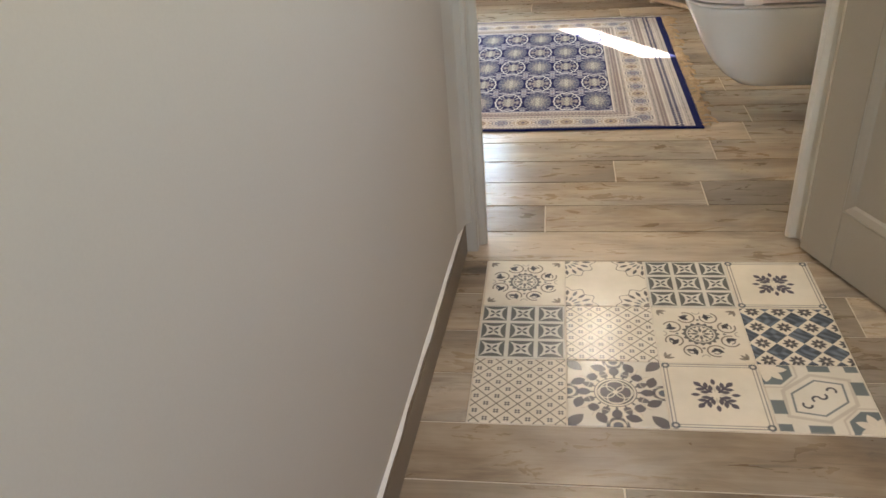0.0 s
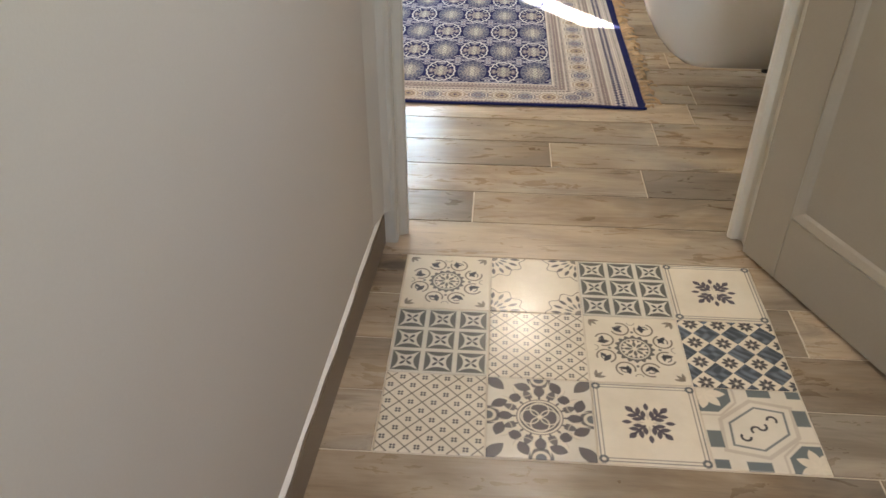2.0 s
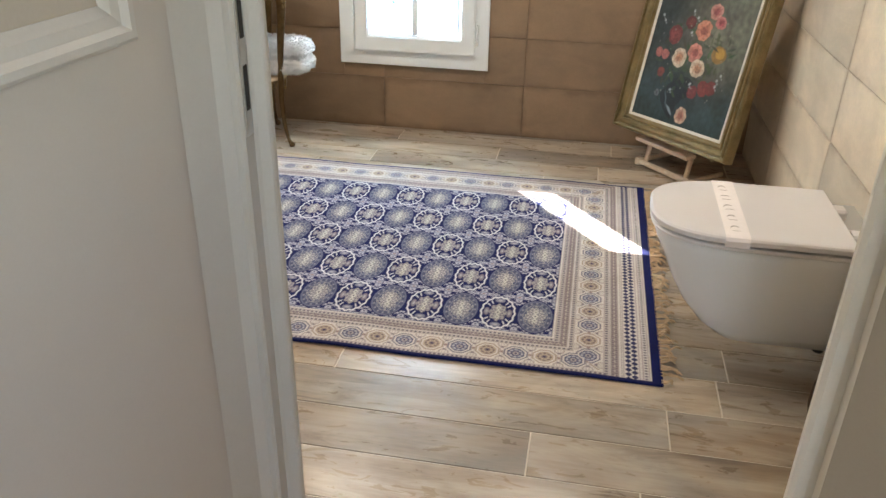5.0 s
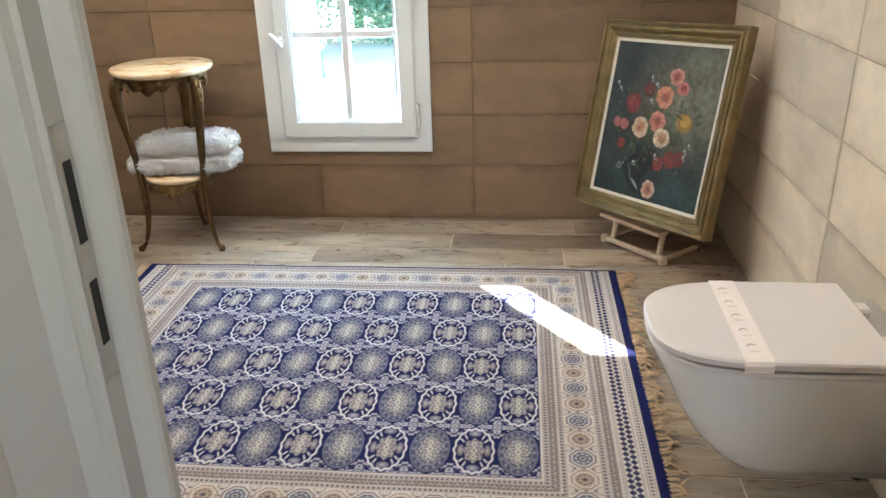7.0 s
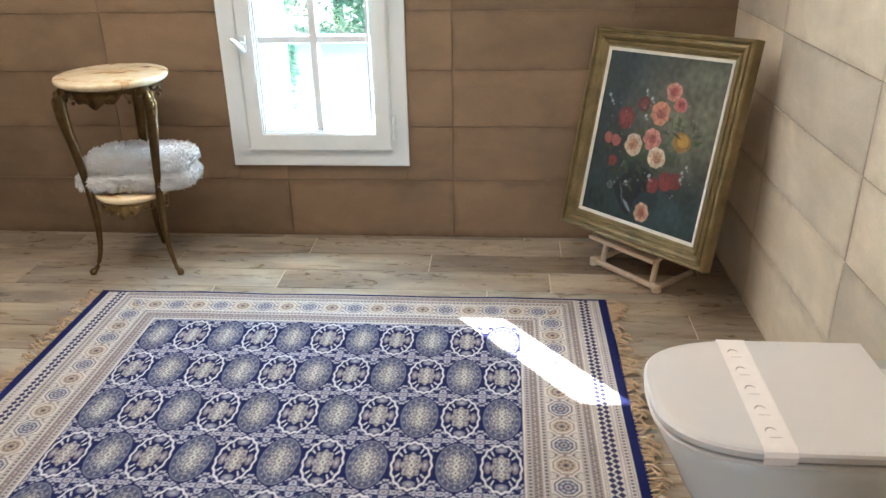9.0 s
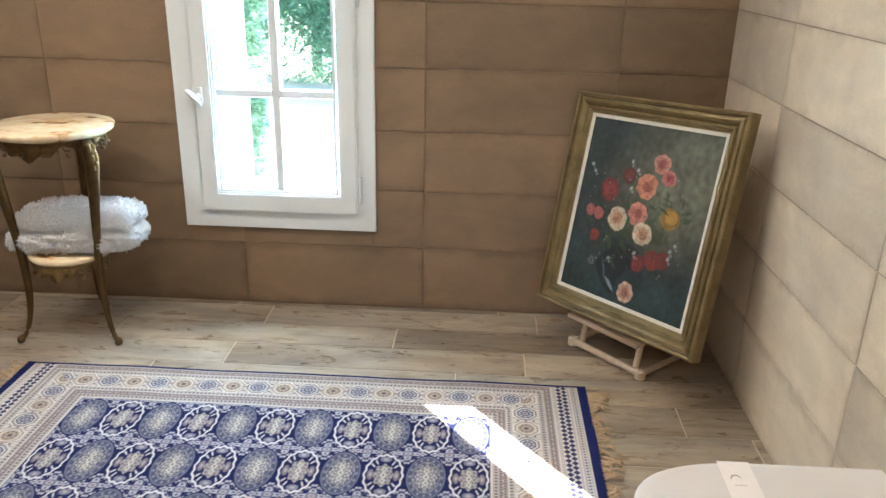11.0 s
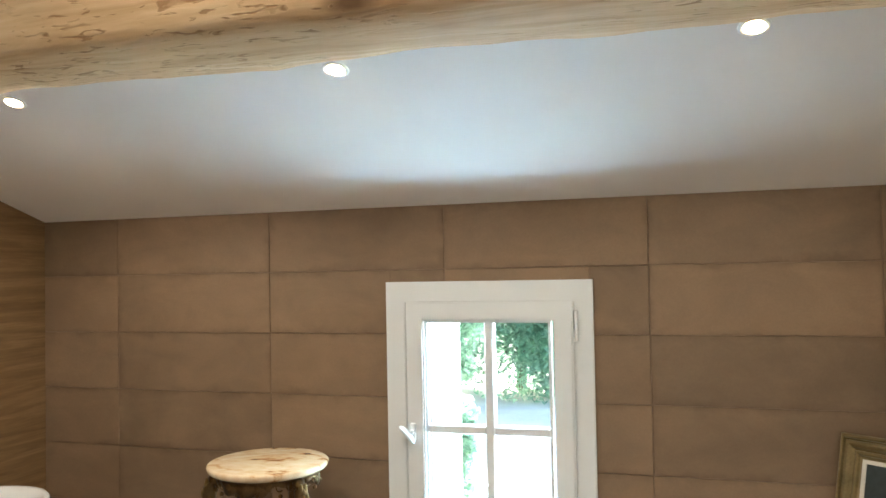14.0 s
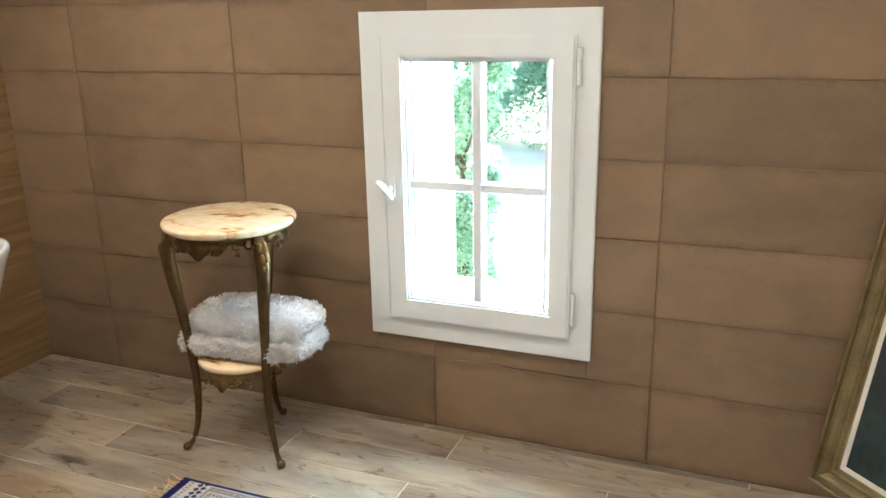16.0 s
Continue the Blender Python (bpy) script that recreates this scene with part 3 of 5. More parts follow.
for z0, z1 in ((0.165, 0.86), (1.0, LH - 0.12)):
    pan = part("panel", boxes(((0.11, -LT + 0.012, z0 - 0.004), (LW - 0.11, -0.014, z1 + 0.004))), DOOR_PAINT, door)
    mb = bmesh.new()
    for side in (0.0, -LT):
        sg = 1 if side == 0.0 else -1
        prof = [(0.0, 0.0), (0.003, 0.004), (-0.002, 0.012), (-0.006, 0.018), (-0.013, 0.024), (-0.0145, 0.0)]
        cs = [(0.1155, z0 + 0.0003), (LW - 0.1155, z0 + 0.0003), (LW - 0.1155, z1 - 0.0003), (0.1155, z1 - 0.0003)]
        for k in range(4):
            (xa, za), (xb, zb) = cs[k], cs[(k + 1) % 4]
            d = Vector((xb - xa, 0, zb - za)).normalized()
            inn = Vector((-d.z, 0, d.x))
            rings(mb, [[Vector((xa, side + sg * p, za)) + inn * q + d * q for p, q in prof], [Vector((xb, side + sg * p, zb)) + inn * q - d * q for p, q in prof]])
    bmesh.ops.recalc_face_normals(mb, faces=mb.faces)
    part("moulding", mb, DOOR_PAINT, pan)
hd = bmesh.new()
for sg in (1, -1):
    y0 = 0.0005 if sg == 1 else -LT - 0.0005
    tube(hd, [(LW - 0.06, y0, 1.03), (LW - 0.06, y0 + sg * 0.045, 1.03), (LW - 0.075, y0 + sg * 0.05, 1.03), (LW - 0.17, y0 + sg * 0.05, 1.03)], [0.009, 0.009, 0.009, 0.008], 12)
part("door_handle", hd, STEEL, door, "steel lever handle", True)
for z in (0.22, 1.0, 1.78):
    part("hinge", lathe(bmesh.new(), [(0.006, -0.05), (0.007, -0.048), (0.007, 0.048), (0.006, 0.05)], (-0.008, 0.006, z), 12), STEEL, door)

# ---------------------------------------------------------------- window
window = thing("window_1", "small white four-pane casement window set in a tiled wall", "window", pose(0, 0, 0), kind="structure")


def picture_frame(x0, x1, z0, z1, w, y0, y1, bevel, wb=None):
    """Four mitred bars in the plane of a wall."""
    bm = bmesh.new()
    wb = wb or w
    o = [(x0, z0), (x1, z0), (x1, z1), (x0, z1)]
    i = [(x0 + w, z0 + wb), (x1 - w, z0 + wb), (x1 - w, z1 - w), (x0 + w, z1 - w)]
    for k in range(4):
        j = (k + 1) % 4
        a, b, c, d = o[k], o[j], i[j], i[k]
        lo = [bm.verts.new((p[0], y1, p[1])) for p in (a, b, c, d)]
        hi = [bm.verts.new((p[0], y0, p[1])) for p in (a, b, c, d)]
        bm.faces.new(hi[::-1])
        bm.faces.new(lo)
        for m in range(4):
            q = (m + 1) % 4
            bm.faces.new((hi[m], hi[q], lo[q], lo[m]))
    bmesh.ops.recalc_face_normals(bm, faces=bm.faces)
    if bevel:
        bmesh.ops.remove_doubles(bm, verts=bm.verts, dist=1e-5)
        inner = [f for f in bm.faces if sum(1 for v in f.verts if abs(v.co.y - y0) < 1e-6) == len(f.verts)]
        es = [e for e in bm.edges if all(abs(v.co.y - y0) < 1e-6 for v in e.verts) and len(set(e.link_faces) & set(inner)) == 1]
        bmesh.ops.bevel(bm, geom=es, offset=bevel, segments=2, affect="EDGES")
    return bm


part("trim", picture_frame(WX0, WX1, WZ0, WZ1, 0.071, FAR - 0.016, FAR + 0.03, 0.003), PVC, window)
part("fixed_frame", picture_frame(-0.7335, -0.1615, 0.384, 1.2435, 0.03, FAR - 0.010, FAR + 0.06, 0.002), PVC, window)
sash = part("sash", picture_frame(-0.727, -0.153, 0.378, 1.246, 0.064, FAR - 0.034, FAR + 0.035, 0.006, 0.073), PVC, window)
part("glazing_bead", picture_frame(GX0 - 0.0005, GX1 + 0.0005, GZ0 - 0.0005, GZ1 + 0.0055, 0.009, FAR - 0.020, FAR + 0.012, 0.003), PVC, window)
part("gasket", picture_frame(GX0 + 0.008, GX1 - 0.008, GZ0 + 0.008, GZ1 - 0.003, 0.003, FAR + 0.0125, FAR + 0.0165, 0.0), GASKET, window)
part("mullion", boxes(((-0.4545, FAR - 0.015, GZ0 + 0.008), (-0.4245, FAR + 0.034, GZ1)), bevel=0.004), PVC, window)
for x0, x1 in ((GX0 + 0.008, -0.455), (-0.424, GX1 - 0.008)):
    part("muntin", boxes(((x0, FAR - 0.014, 0.798), (x1, FAR + 0.033, 0.826)), bevel=0.003), PVC, window)
for x0, x1 in ((GX0 + 0.004, -0.455), (-0.424, GX1 - 0.004)):
    for z0, z1 in ((GZ0 + 0.004, 0.7975), (0.8265, GZ1 - 0.001)):
        p = part("pane", boxes(((x0, FAR + 0.018, z0), (x1, FAR + 0.022, z1))), GLASS, window)
        p.visible_shadow = False
for z in (1.165, 0.475):
    hg = lathe(bmesh.new(), [(0.005, -0.05), (0.0075, -0.048), (0.0075, -0.014), (0.006, -0.012), (0.006, 0.012), (0.0075, 0.014), (0.0075, 0.048), (0.005, 0.05)], (-0.1435, FAR - 0.030, z), 12)
    part("hinge", hg, PVC, window, smooth=False)
hl = bmesh.new()
box(hl, (-0.713, FAR - 0.044, 0.772), (-0.693, FAR - 0.0345, 0.834), 0.004, 2)
tube(hl, [(-0.708, FAR - 0.040, 0.803), (-0.708, FAR - 0.056, 0.803)], 0.010, 12)
tube(hl, smooth_path([(-0.746, FAR - 0.054, 0.824), (-0.735, FAR - 0.057, 0.816), (-0.718, FAR - 0.058, 0.800), (-0.704, FAR - 0.057, 0.784), (-0.696, FAR - 0.055, 0.770)], 4),
     [0.005, 0.010, 0.014, 0.016, 0.018, 0.019, 0.0195, 0.020, 0.020, 0.020, 0.0195, 0.019, 0.017, 0.015, 0.012, 0.009, 0.005], 14, 0.5)
part("window_handle", hl, PVC, window, "white oval turn handle", True)
# plastered reveal outside: splayed on the sunny side
rv = bmesh.new()
y0, y1 = FAR + 0.062, FAR + 0.275
for quad in ([(-0.735, y0), (-0.668, y0), (-0.622, y1), (-0.735, y1)], [(-0.222, y0), (-0.165, y0), (-0.165, y1), (-0.19, y1)]):
    lo = [rv.verts.new((x, y, 0.376)) for x, y in quad]
    hi = [rv.verts.new((x, y, 1.254)) for x, y in quad]
    rv.faces.new(lo[::-1])
    rv.faces.new(hi)
    for k in range(4):
        rv.faces.new((lo[k], lo[(k + 1) % 4], hi[(k + 1) % 4], hi[k]))
box(rv, (-0.667, y0, 0.376), (-0.2225, y1 + 0.06, 0.41))
bmesh.ops.recalc_face_normals(rv, faces=rv.faces)
setting("window_reveal", rv, RENDER, "white rendered reveal and sill outside the window", "window reveal")

# ---------------------------------------------------------------- beam and ceiling lamps
bb = bmesh.new()
loops = []
for k, x in enumerate(np.linspace(LEFT + 0.001, RIGHT + 0.011, 60)):
    def wob(s, a):
        return a * noise.noise((x * 2.3, s * 7.1, 2.0)) + a * 0.5 * noise.noise((x * 9.0, s * 3.3, 5.0))
    z0 = 1.792 - 0.014 * (x + 0.6)
    yf = 3.505 - 0.02 * x
    out = [(yf + wob(1, 0.012), z0 + 0.018 + wob(2, 0.008)), (yf - 0.02 + wob(3, 0.01), z0 - 0.004 + wob(4, 0.012)), (yf - 0.13, z0 - 0.012 + wob(5, 0.01)), (yf - 0.245 + wob(6, 0.012), z0 + 0.004 + wob(7, 0.01)),
           (yf - 0.275 + wob(8, 0.012), z0 + 0.035 + wob(9, 0.01)), (yf - 0.29 + wob(10, 0.01), z0 + 0.16), (yf - 0.27, z0 + 0.30), (yf - 0.02, z0 + 0.26), (yf + 0.005 + wob(11, 0.01), z0 + 0.15)]
    loops.append([(x, y, z) for y, z in out])
rings(bb, loops)
bmesh.ops.recalc_face_normals(bb, faces=bb.faces)
tagged(new("ceiling_beam", mesh_of("ceiling_beam", bb, BEAM, True)), "rough-hewn pale pine beam with worm marks under the ceiling", "beam", kind="structure")

slope = math.degrees(math.atan(RISE))
spot_first = None
# Spots of the y=2.75 row are unseen copies, added to brighten the room.
for k, (x, y) in enumerate(SPOTS_AND_FILL):
    m = pose(x, y, ceil_z(y) - 0.0005, -slope, 0, 0)
    if spot_first is None:
        spot_first = thing("recessed_spotlight", "small round white recessed spotlight, lit, in the sloping ceiling", "spotlight", m, "ceiling spotlights")
        part("ring", lathe(bmesh.new(), [(0.025, 0.0), (0.034, 0.0), (0.034, -0.002), (0.032, -0.004), (0.026, -0.004), (0.025, -0.003)], n=32), PVC, spot_first, "white ring", True)
        part("lens", lathe(bmesh.new(), [(0.001, -0.0055), (0.016, -0.005), (0.0252, -0.0025), (0.0252, -0.001), (0.001, -0.001)], n=24), LAMP_GLOW, spot_first, "glowing warm lens", True)
    else:
        copy_thing(spot_first, m)
    lamp("spot_lamp", "SPOT", (x, y, ceil_z(y) - 0.02), (x, y, 0.0), SPOT_LIGHT * ((1.6, 1.0, 0.85)[k % 3] if y > 3.0 else (0.6, 1.05, 0.65)[k % 3]), WARM, soft=0.035, cone=168)

# ---------------------------------------------------------------- toilet
TY, TZ = 2.885, 0.437
toilet = thing("toilet", "white wall-hung toilet with closed lid and paper band", "toilet", pose(RIGHT, TY, 0))


def d_ring(front, half, back, z, n=40, power=3.0):
    """A D-shaped ring: straight at the wall side, rounded at the front (towards -x)."""
    pts = []
    for k in range(n + 1):
        a = math.pi * k / n
        c, s = math.cos(a), math.sin(a)
        y = half * (abs(c) ** (2 / power)) * (1 if c > 0 else -1)
        x = -(0.26 + (front - 0.26) * (abs(s) ** (2 / power)))
        pts.append((x, y, z))
    return [(-back, half, z)] + pts + [(-back, -half, z)]


bowl = bmesh.new()
levels = [(0.118, 0.33, 0.115), (0.122, 0.365, 0.128), (0.15, 0.405, 0.142), (0.20, 0.448, 0.156), (0.26, 0.482, 0.166), (0.32, 0.508, 0.172), (0.375, 0.536, 0.179), (0.398, 0.543, 0.182), (0.402, 0.540, 0.179)]
rings(bowl, [d_ring(f, h, 0.001, z) for z, f, h in levels])
bmesh.ops.recalc_face_normals(bowl, faces=bowl.faces)
part("bowl", bowl, CERAMIC, toilet, "glossy white ceramic bowl", True)
seat = bmesh.new()
rings(seat, [d_ring(f, h, 0.092, z) for z, f, h in ((0.4035, 0.540, 0.178), (0.405, 0.551, 0.186), (0.411, 0.552, 0.187), (0.4140, 0.548, 0.184))])
bmesh.ops.recalc_face_normals(seat, faces=seat.faces)
part("seat", seat, LID_WHITE, toilet)
lid = bmesh.new()
rings(lid, [d_ring(f, h, 0.088, z) for z, f, h in ((0.4200, 0.546, 0.183), (0.4215, 0.553, 0.187), (0.434, 0.554, 0.188), (0.4385, 0.549, 0.184), (0.440, 0.537, 0.175))])
bmesh.ops.recalc_face_normals(lid, faces=lid.faces)
part("lid", lid, LID_WHITE, toilet, "flat white closed lid")
part("hinge", boxes(((-0.086, -0.10, 0.4025), (-0.052, -0.055, 0.434)), bevel=0.006), LID_WHITE, toilet)
part("hinge", boxes(((-0.086, 0.055, 0.4025), (-0.052, 0.10, 0.434)), bevel=0.006), LID_WHITE, toilet)
part("bolt_cap", lathe(bmesh.new(), [(0.010, -0.018), (0.013, -0.016), (0.013, 0.0)], (-0.09, -0.10, 0.1185), 14), BLACK, toilet, "black fixing cap")
# paper band round the lid
bx0, bx1 = -0.385, -0.328
bandm = bmesh.new()
hw = 0.1895
sec = [(-hw - 0.0003, 0.417), (-hw, 0.432), (-0.184, 0.4396), (-0.175, 0.4412), (0.175, 0.4412), (0.184, 0.4396), (hw, 0.432), (hw + 0.0003, 0.417)]
rows = [[bandm.verts.new((x + 0.0035 * math.sin(y * 40), y, z)) for y, z in sec] for x in (bx0, bx1)]
top = [[bandm.verts.new((x + 0.0035 * math.sin(y * 40), y * 1.004, z + 0.0006)) for y, z in sec] for x in (bx0, bx1)]
for k in range(len(sec) - 1):
    bandm.faces.new((top[0][k], top[1][k], top[1][k + 1], top[0][k + 1]))
    bandm.faces.new((rows[0][k], rows[0][k + 1], rows[1][k + 1], rows[1][k]))
bmesh.ops.recalc_face_normals(bandm, faces=bandm.faces)
pb = part("paper_band", bandm, PAPER, toilet, "white paper band across the lid")
for k in range(5):
    ink = bmesh.new()
    y = -0.135 + 0.065 * k
    tube(ink, [((bx0 + bx1) / 2 + 0.011 * math.cos(a) - 0.004, y + 0.016 * math.sin(a), 0.4424) for a in np.linspace(0.5, 2.9, 8)], [0.0006, 0.0012, 0.0018, 0.002, 0.002, 0.0018, 0.0012, 0.0006], 6, 0.4)
    tube(ink, [((bx0 + bx1) / 2 - 0.012, y - 0.012, 0.4424), ((bx0 + bx1) / 2 + 0.008, y - 0.012, 0.4424)], 0.0008, 5, 0.5)
    part("printed_mark", ink, PAPER_INK, pb, "grey curled mark")


brush = thing("toilet_brush", "dark brown glazed toilet brush pot on the floor by the toilet", "toilet brush", pose(1.045, 2.615, 0))
part("pot", lathe(bmesh.new(), [(0.040, 0.0), (0.052, 0.006), (0.060, 0.05), (0.058, 0.10), (0.045, 0.145), (0.034, 0.165), (0.030, 0.168), (0.028, 0.16)], n=28), BROWN_GLAZE, brush, "", True)
part("handle", lathe(bmesh.new(), [(0.008, 0.162), (0.008, 0.33), (0.012, 0.335), (0.012, 0.36), (0.006, 0.365)], n=14), BROWN_GLAZE, brush, "", True)

# ---------------------------------------------------------------- rug
RX0, RX1, RY0, RY1 = -1.168, 0.650, 2.682, 4.052
RW, RH = RX1 - RX0, RY1 - RY0
NAVY, BORDER = (0.011, 0.015, 0.082), (0.60, 0.545, 0.50)


FIELD_X0, FIELD_X1, FIELD_Y0, FIELD_Y1 = -RW / 2 + 0.279, RW / 2 - 0.302, -RH / 2 + 0.168, RH / 2 - 0.200


def rug_paint(x, y):
    p = Paint(x, y, BORDER, 0.0030)
    dx, dy = RW / 2 - np.abs(x), RH / 2 - np.abs(y)
    xc, yc = (FIELD_X0 + FIELD_X1) / 2, (FIELD_Y0 + FIELD_Y1) / 2
    out_x, out_y = np.abs(x - xc) - (FIELD_X1 - FIELD_X0) / 2, np.abs(y - yc) - (FIELD_Y1 - FIELD_Y0) / 2
    f = np.maximum(out_x, out_y)                 # distance outward from the field
    along = np.where(out_x > out_y, y, x)

    def band(mid, w):
        return np.abs(f - mid) - w / 2

    def beads(pitch, share, shift=0.0):
        return np.abs(((along / pitch + shift) % 1) - 0.5) * pitch - pitch * share / 2

    # guard stripes: bead rows, brown woven bands, thin lines
    for mid in (0.0145, 0.0545, 0.1535, 0.1985):
        p.lay(band(mid, 0.0115), (0.46, 0.41, 0.38))
        p.lay(np.maximum(band(mid, 0.0075), beads(0.0125, 0.52)), (0.085, 0.07, 0.11), 0.9)
    for mid, w in ((0.0330, 0.021), (0.1760, 0.019)):
        p.lay(band(mid, w), (0.30, 0.25, 0.235), 0.95)
        p.lay(np.maximum(band(mid - w / 4, w * 0.30), beads(0.011, 0.5)), (0.13, 0.105, 0.13), 0.9)
        p.lay(np.maximum(band(mid + w / 4, w * 0.30), beads(0.011, 0.5, 0.5)), (0.13, 0.105, 0.13), 0.9)
        p.lay(np.maximum(band(mid, w * 0.2), beads(0.022, 0.4)), (0.50, 0.44, 0.40), 0.8)
    for mid in (0.0075, 0.0215, 0.0445, 0.0615, 0.1465, 0.1610, 0.1655, 0.1865, 0.2060):
        p.lay(band(mid, 0.0022), (0.21, 0.17, 0.18), 0.7)
    # rosette band: indigo and tan octagons by turns, with corner sprigs
    pitch = 0.079
    cell = np.floor(along / pitch)
    a, b = along - (cell + 0.5) * pitch, f - 0.104
    kind = (cell % 2) == 0
    inband = np.abs(b) - 0.040
    octa = np.maximum(np.maximum(np.abs(a), np.abs(b)), (np.abs(a) + np.abs(b)) * 0.72)

    def two(dist, ca, cb, amount):
        m = np.clip(0.5 - np.maximum(dist, inband) / 0.003, 0, 1)[:, None] * amount
        p.rgb = p.rgb * (1 - m) + np.where(kind[:, None], np.array(ca), np.array(cb)) * m

    two(np.abs(octa - 0.0315) - 0.0022, (0.10, 0.10, 0.16), (0.28, 0.21, 0.17), 0.9)
    two(octa - 0.0245, (0.075, 0.08, 0.155), (0.40, 0.32, 0.25), 0.92)
    ang = np.arctan2(b, a)
    two(np.abs(octa - 0.0170) - 0.0022 - 0.0015 * np.cos(8 * ang), (0.46, 0.45, 0.48), (0.16, 0.12, 0.12), 0.85)
    two(octa - 0.0085, (0.40, 0.36, 0.36), (0.20, 0.16, 0.16), 0.9)
    two(octa - 0.0035, NAVY, NAVY, 0.9)
    two(np.abs(np.hypot(np.abs(a) - pitch / 2, np.abs(b) - 0.036) - 0.013) - 0.0024, (0.24, 0.20, 0.21), (0.24, 0.20, 0.21), 0.7)
    two(np.hypot(np.abs(a) - pitch / 2, np.abs(b) - 0.022) - 0.0042, (0.16, 0.13, 0.17), (0.16, 0.13, 0.17), 0.85)
    two(np.hypot(np.abs(a) - pitch / 2, b) - 0.0052, (0.24, 0.15, 0.14), (0.24, 0.15, 0.14), 0.85)
    two(np.abs(np.abs(a) - pitch / 2 + 0.004) - 0.0012, (0.24, 0.20, 0.21), (0.24, 0.20, 0.21), 0.6)
    # end strips: a double chain of navy diamonds between bead rows
    e = dx
    p.lay(np.maximum(e - 0.106, -1.0), BORDER)
    step = 0.0205
    for mid, shift in ((0.0725, 0.0), (0.0895, 0.5)):
        u = (((y / step + shift) % 1) - 0.5) * step
        p.lay(np.maximum(np.abs(e - mid) * 0.95 + np.abs(u) * 0.95 - 0.0100, np.abs(e - mid) - 0.0086), NAVY, 0.95)
    p.lay(np.maximum(np.abs(e - 0.0425) - 0.0038, np.abs(((y / 0.0125) % 1) - 0.5) * 0.0125 - 0.0034), (0.085, 0.07, 0.11), 0.9)
    for mid in (0.0345, 0.0505, 0.0600, 0.1020):
        p.lay(np.abs(e - mid) - 0.0012, (0.21, 0.17, 0.18), 0.75)
    # medallion field
    fld = f
    p.lay(fld, NAVY)
    nx, ny = 11, 5
    px, py = (FIELD_X1 - FIELD_X0) / nx, (FIELD_Y1 - FIELD_Y0) / ny
    ix, iy = np.clip(np.floor((x - FIELD_X0) / px), 0, nx - 1), np.clip(np.floor((y - FIELD_Y0) / py), 0, ny - 1)
    u, v = x - FIELD_X0 - (ix + 0.5) * px, y - FIELD_Y0 - (iy + 0.5) * py
    odd = ((ix + iy) % 2) == 0
    ru, rv2 = px * 0.458, py * 0.452
    su, sv = u / ru, v / rv2
    ang = np.arctan2(sv, su)
    rr = np.hypot(su, sv)
    infield = np.clip(-fld / 0.004, 0, 1)
    every = np.ones_like(x)

    def put(dist, colour, amount, where):
        m = (np.clip(0.5 - dist * ru / 0.0032, 0, 1) * amount * infield * where)[:, None]
        p.rgb = p.rgb * (1 - m) + np.array(colour) * m

    blue, pale = odd.astype(float), (~odd).astype(float)
    speck = np.sin(u * 640 + 3 * np.sin(v * 210)) * np.sin(v * 520 + 2 * np.sin(u * 300))
    # flowers in the gaps: clustered white petals on wide sprays
    gx, gy = px / 2 - np.abs(u), py / 2 - np.abs(v)
    q, qa = np.hypot(gx * 0.82, gy), np.arctan2(gy, gx * 0.82)
    outside = (rr < 1.05) * 9.0
    put((q - 0.030 * (0.72 + 0.28 * np.cos(qa * 4))) / ru + outside, (0.44, 0.43, 0.49), 0.92, every)
    put((np.abs(q - 0.021) - 0.0035) / ru + outside + (np.cos(qa * 12) < 0.25) * 9.0, NAVY, 0.85, every)
    put((np.abs(q - 0.0105) - 0.0022) / ru, NAVY, 0.75, every)
    put((q - 0.0045) / ru, (0.24, 0.17, 0.17), 0.9, every)
    for ox, oy, r in ((0.040, 0.006, 0.0050), (0.031, 0.016, 0.0045), (0.048, 0.000, 0.0035), (0.012, 0.033, 0.0046), (0.004, 0.042, 0.0045), (0.020, 0.029, 0.0034)):
        put((np.hypot(gx - ox, gy - oy) - r) / ru + outside, (0.44, 0.43, 0.49), 0.9, every)
    put(0.62 - speck + outside + (gy > 0.045) * 9.0, (0.34, 0.34, 0.42), 0.5, every)
    # soft blue medallions with a sprinkled rim
    put(rr - 1.0 - 0.012 * np.cos(ang * 18), (0.078, 0.086, 0.150), 1.0, blue)
    put(np.abs(rr - 0.955) - 0.028, (0.17, 0.18, 0.25), 0.9, blue)
    put(np.abs(rr - 0.83) - 0.05, (0.30, 0.30, 0.34), np.clip(0.9 * np.cos(ang * 16), 0, 1), blue)
    put(np.abs(rr - 0.70 - 0.03 * np.cos(ang * 10)) - 0.025, (0.26, 0.26, 0.31), 0.7, blue)
    put(0.30 - speck + (rr > 0.72) * 9.0, (0.40, 0.37, 0.35), 0.75, blue)
    put(rr - 0.52 - 0.05 * np.cos(ang * 8), (0.25, 0.235, 0.235), 0.7, blue)
    put(0.15 - np.cos(ang * 12) * np.cos(rr * 22) + (rr > 0.56) * 9.0, (0.46, 0.43, 0.41), 0.85, blue)
    # white-rimmed medallions: scalloped line, dashes on navy, rosy sides
    scal = 1 + 0.030 * np.cos(ang * 16)
    put(np.abs(rr - 0.965 * scal) - 0.048, (0.68, 0.66, 0.68), 1.0, pale)
    put(np.abs(rr - 0.73) - 0.115, (0.52, 0.51, 0.53), np.clip(1.6 * np.cos(ang * 20) - 0.2, 0, 1) * (np.abs(np.cos(ang)) < 0.86) * (np.abs(np.sin(ang)) < 0.93), pale)
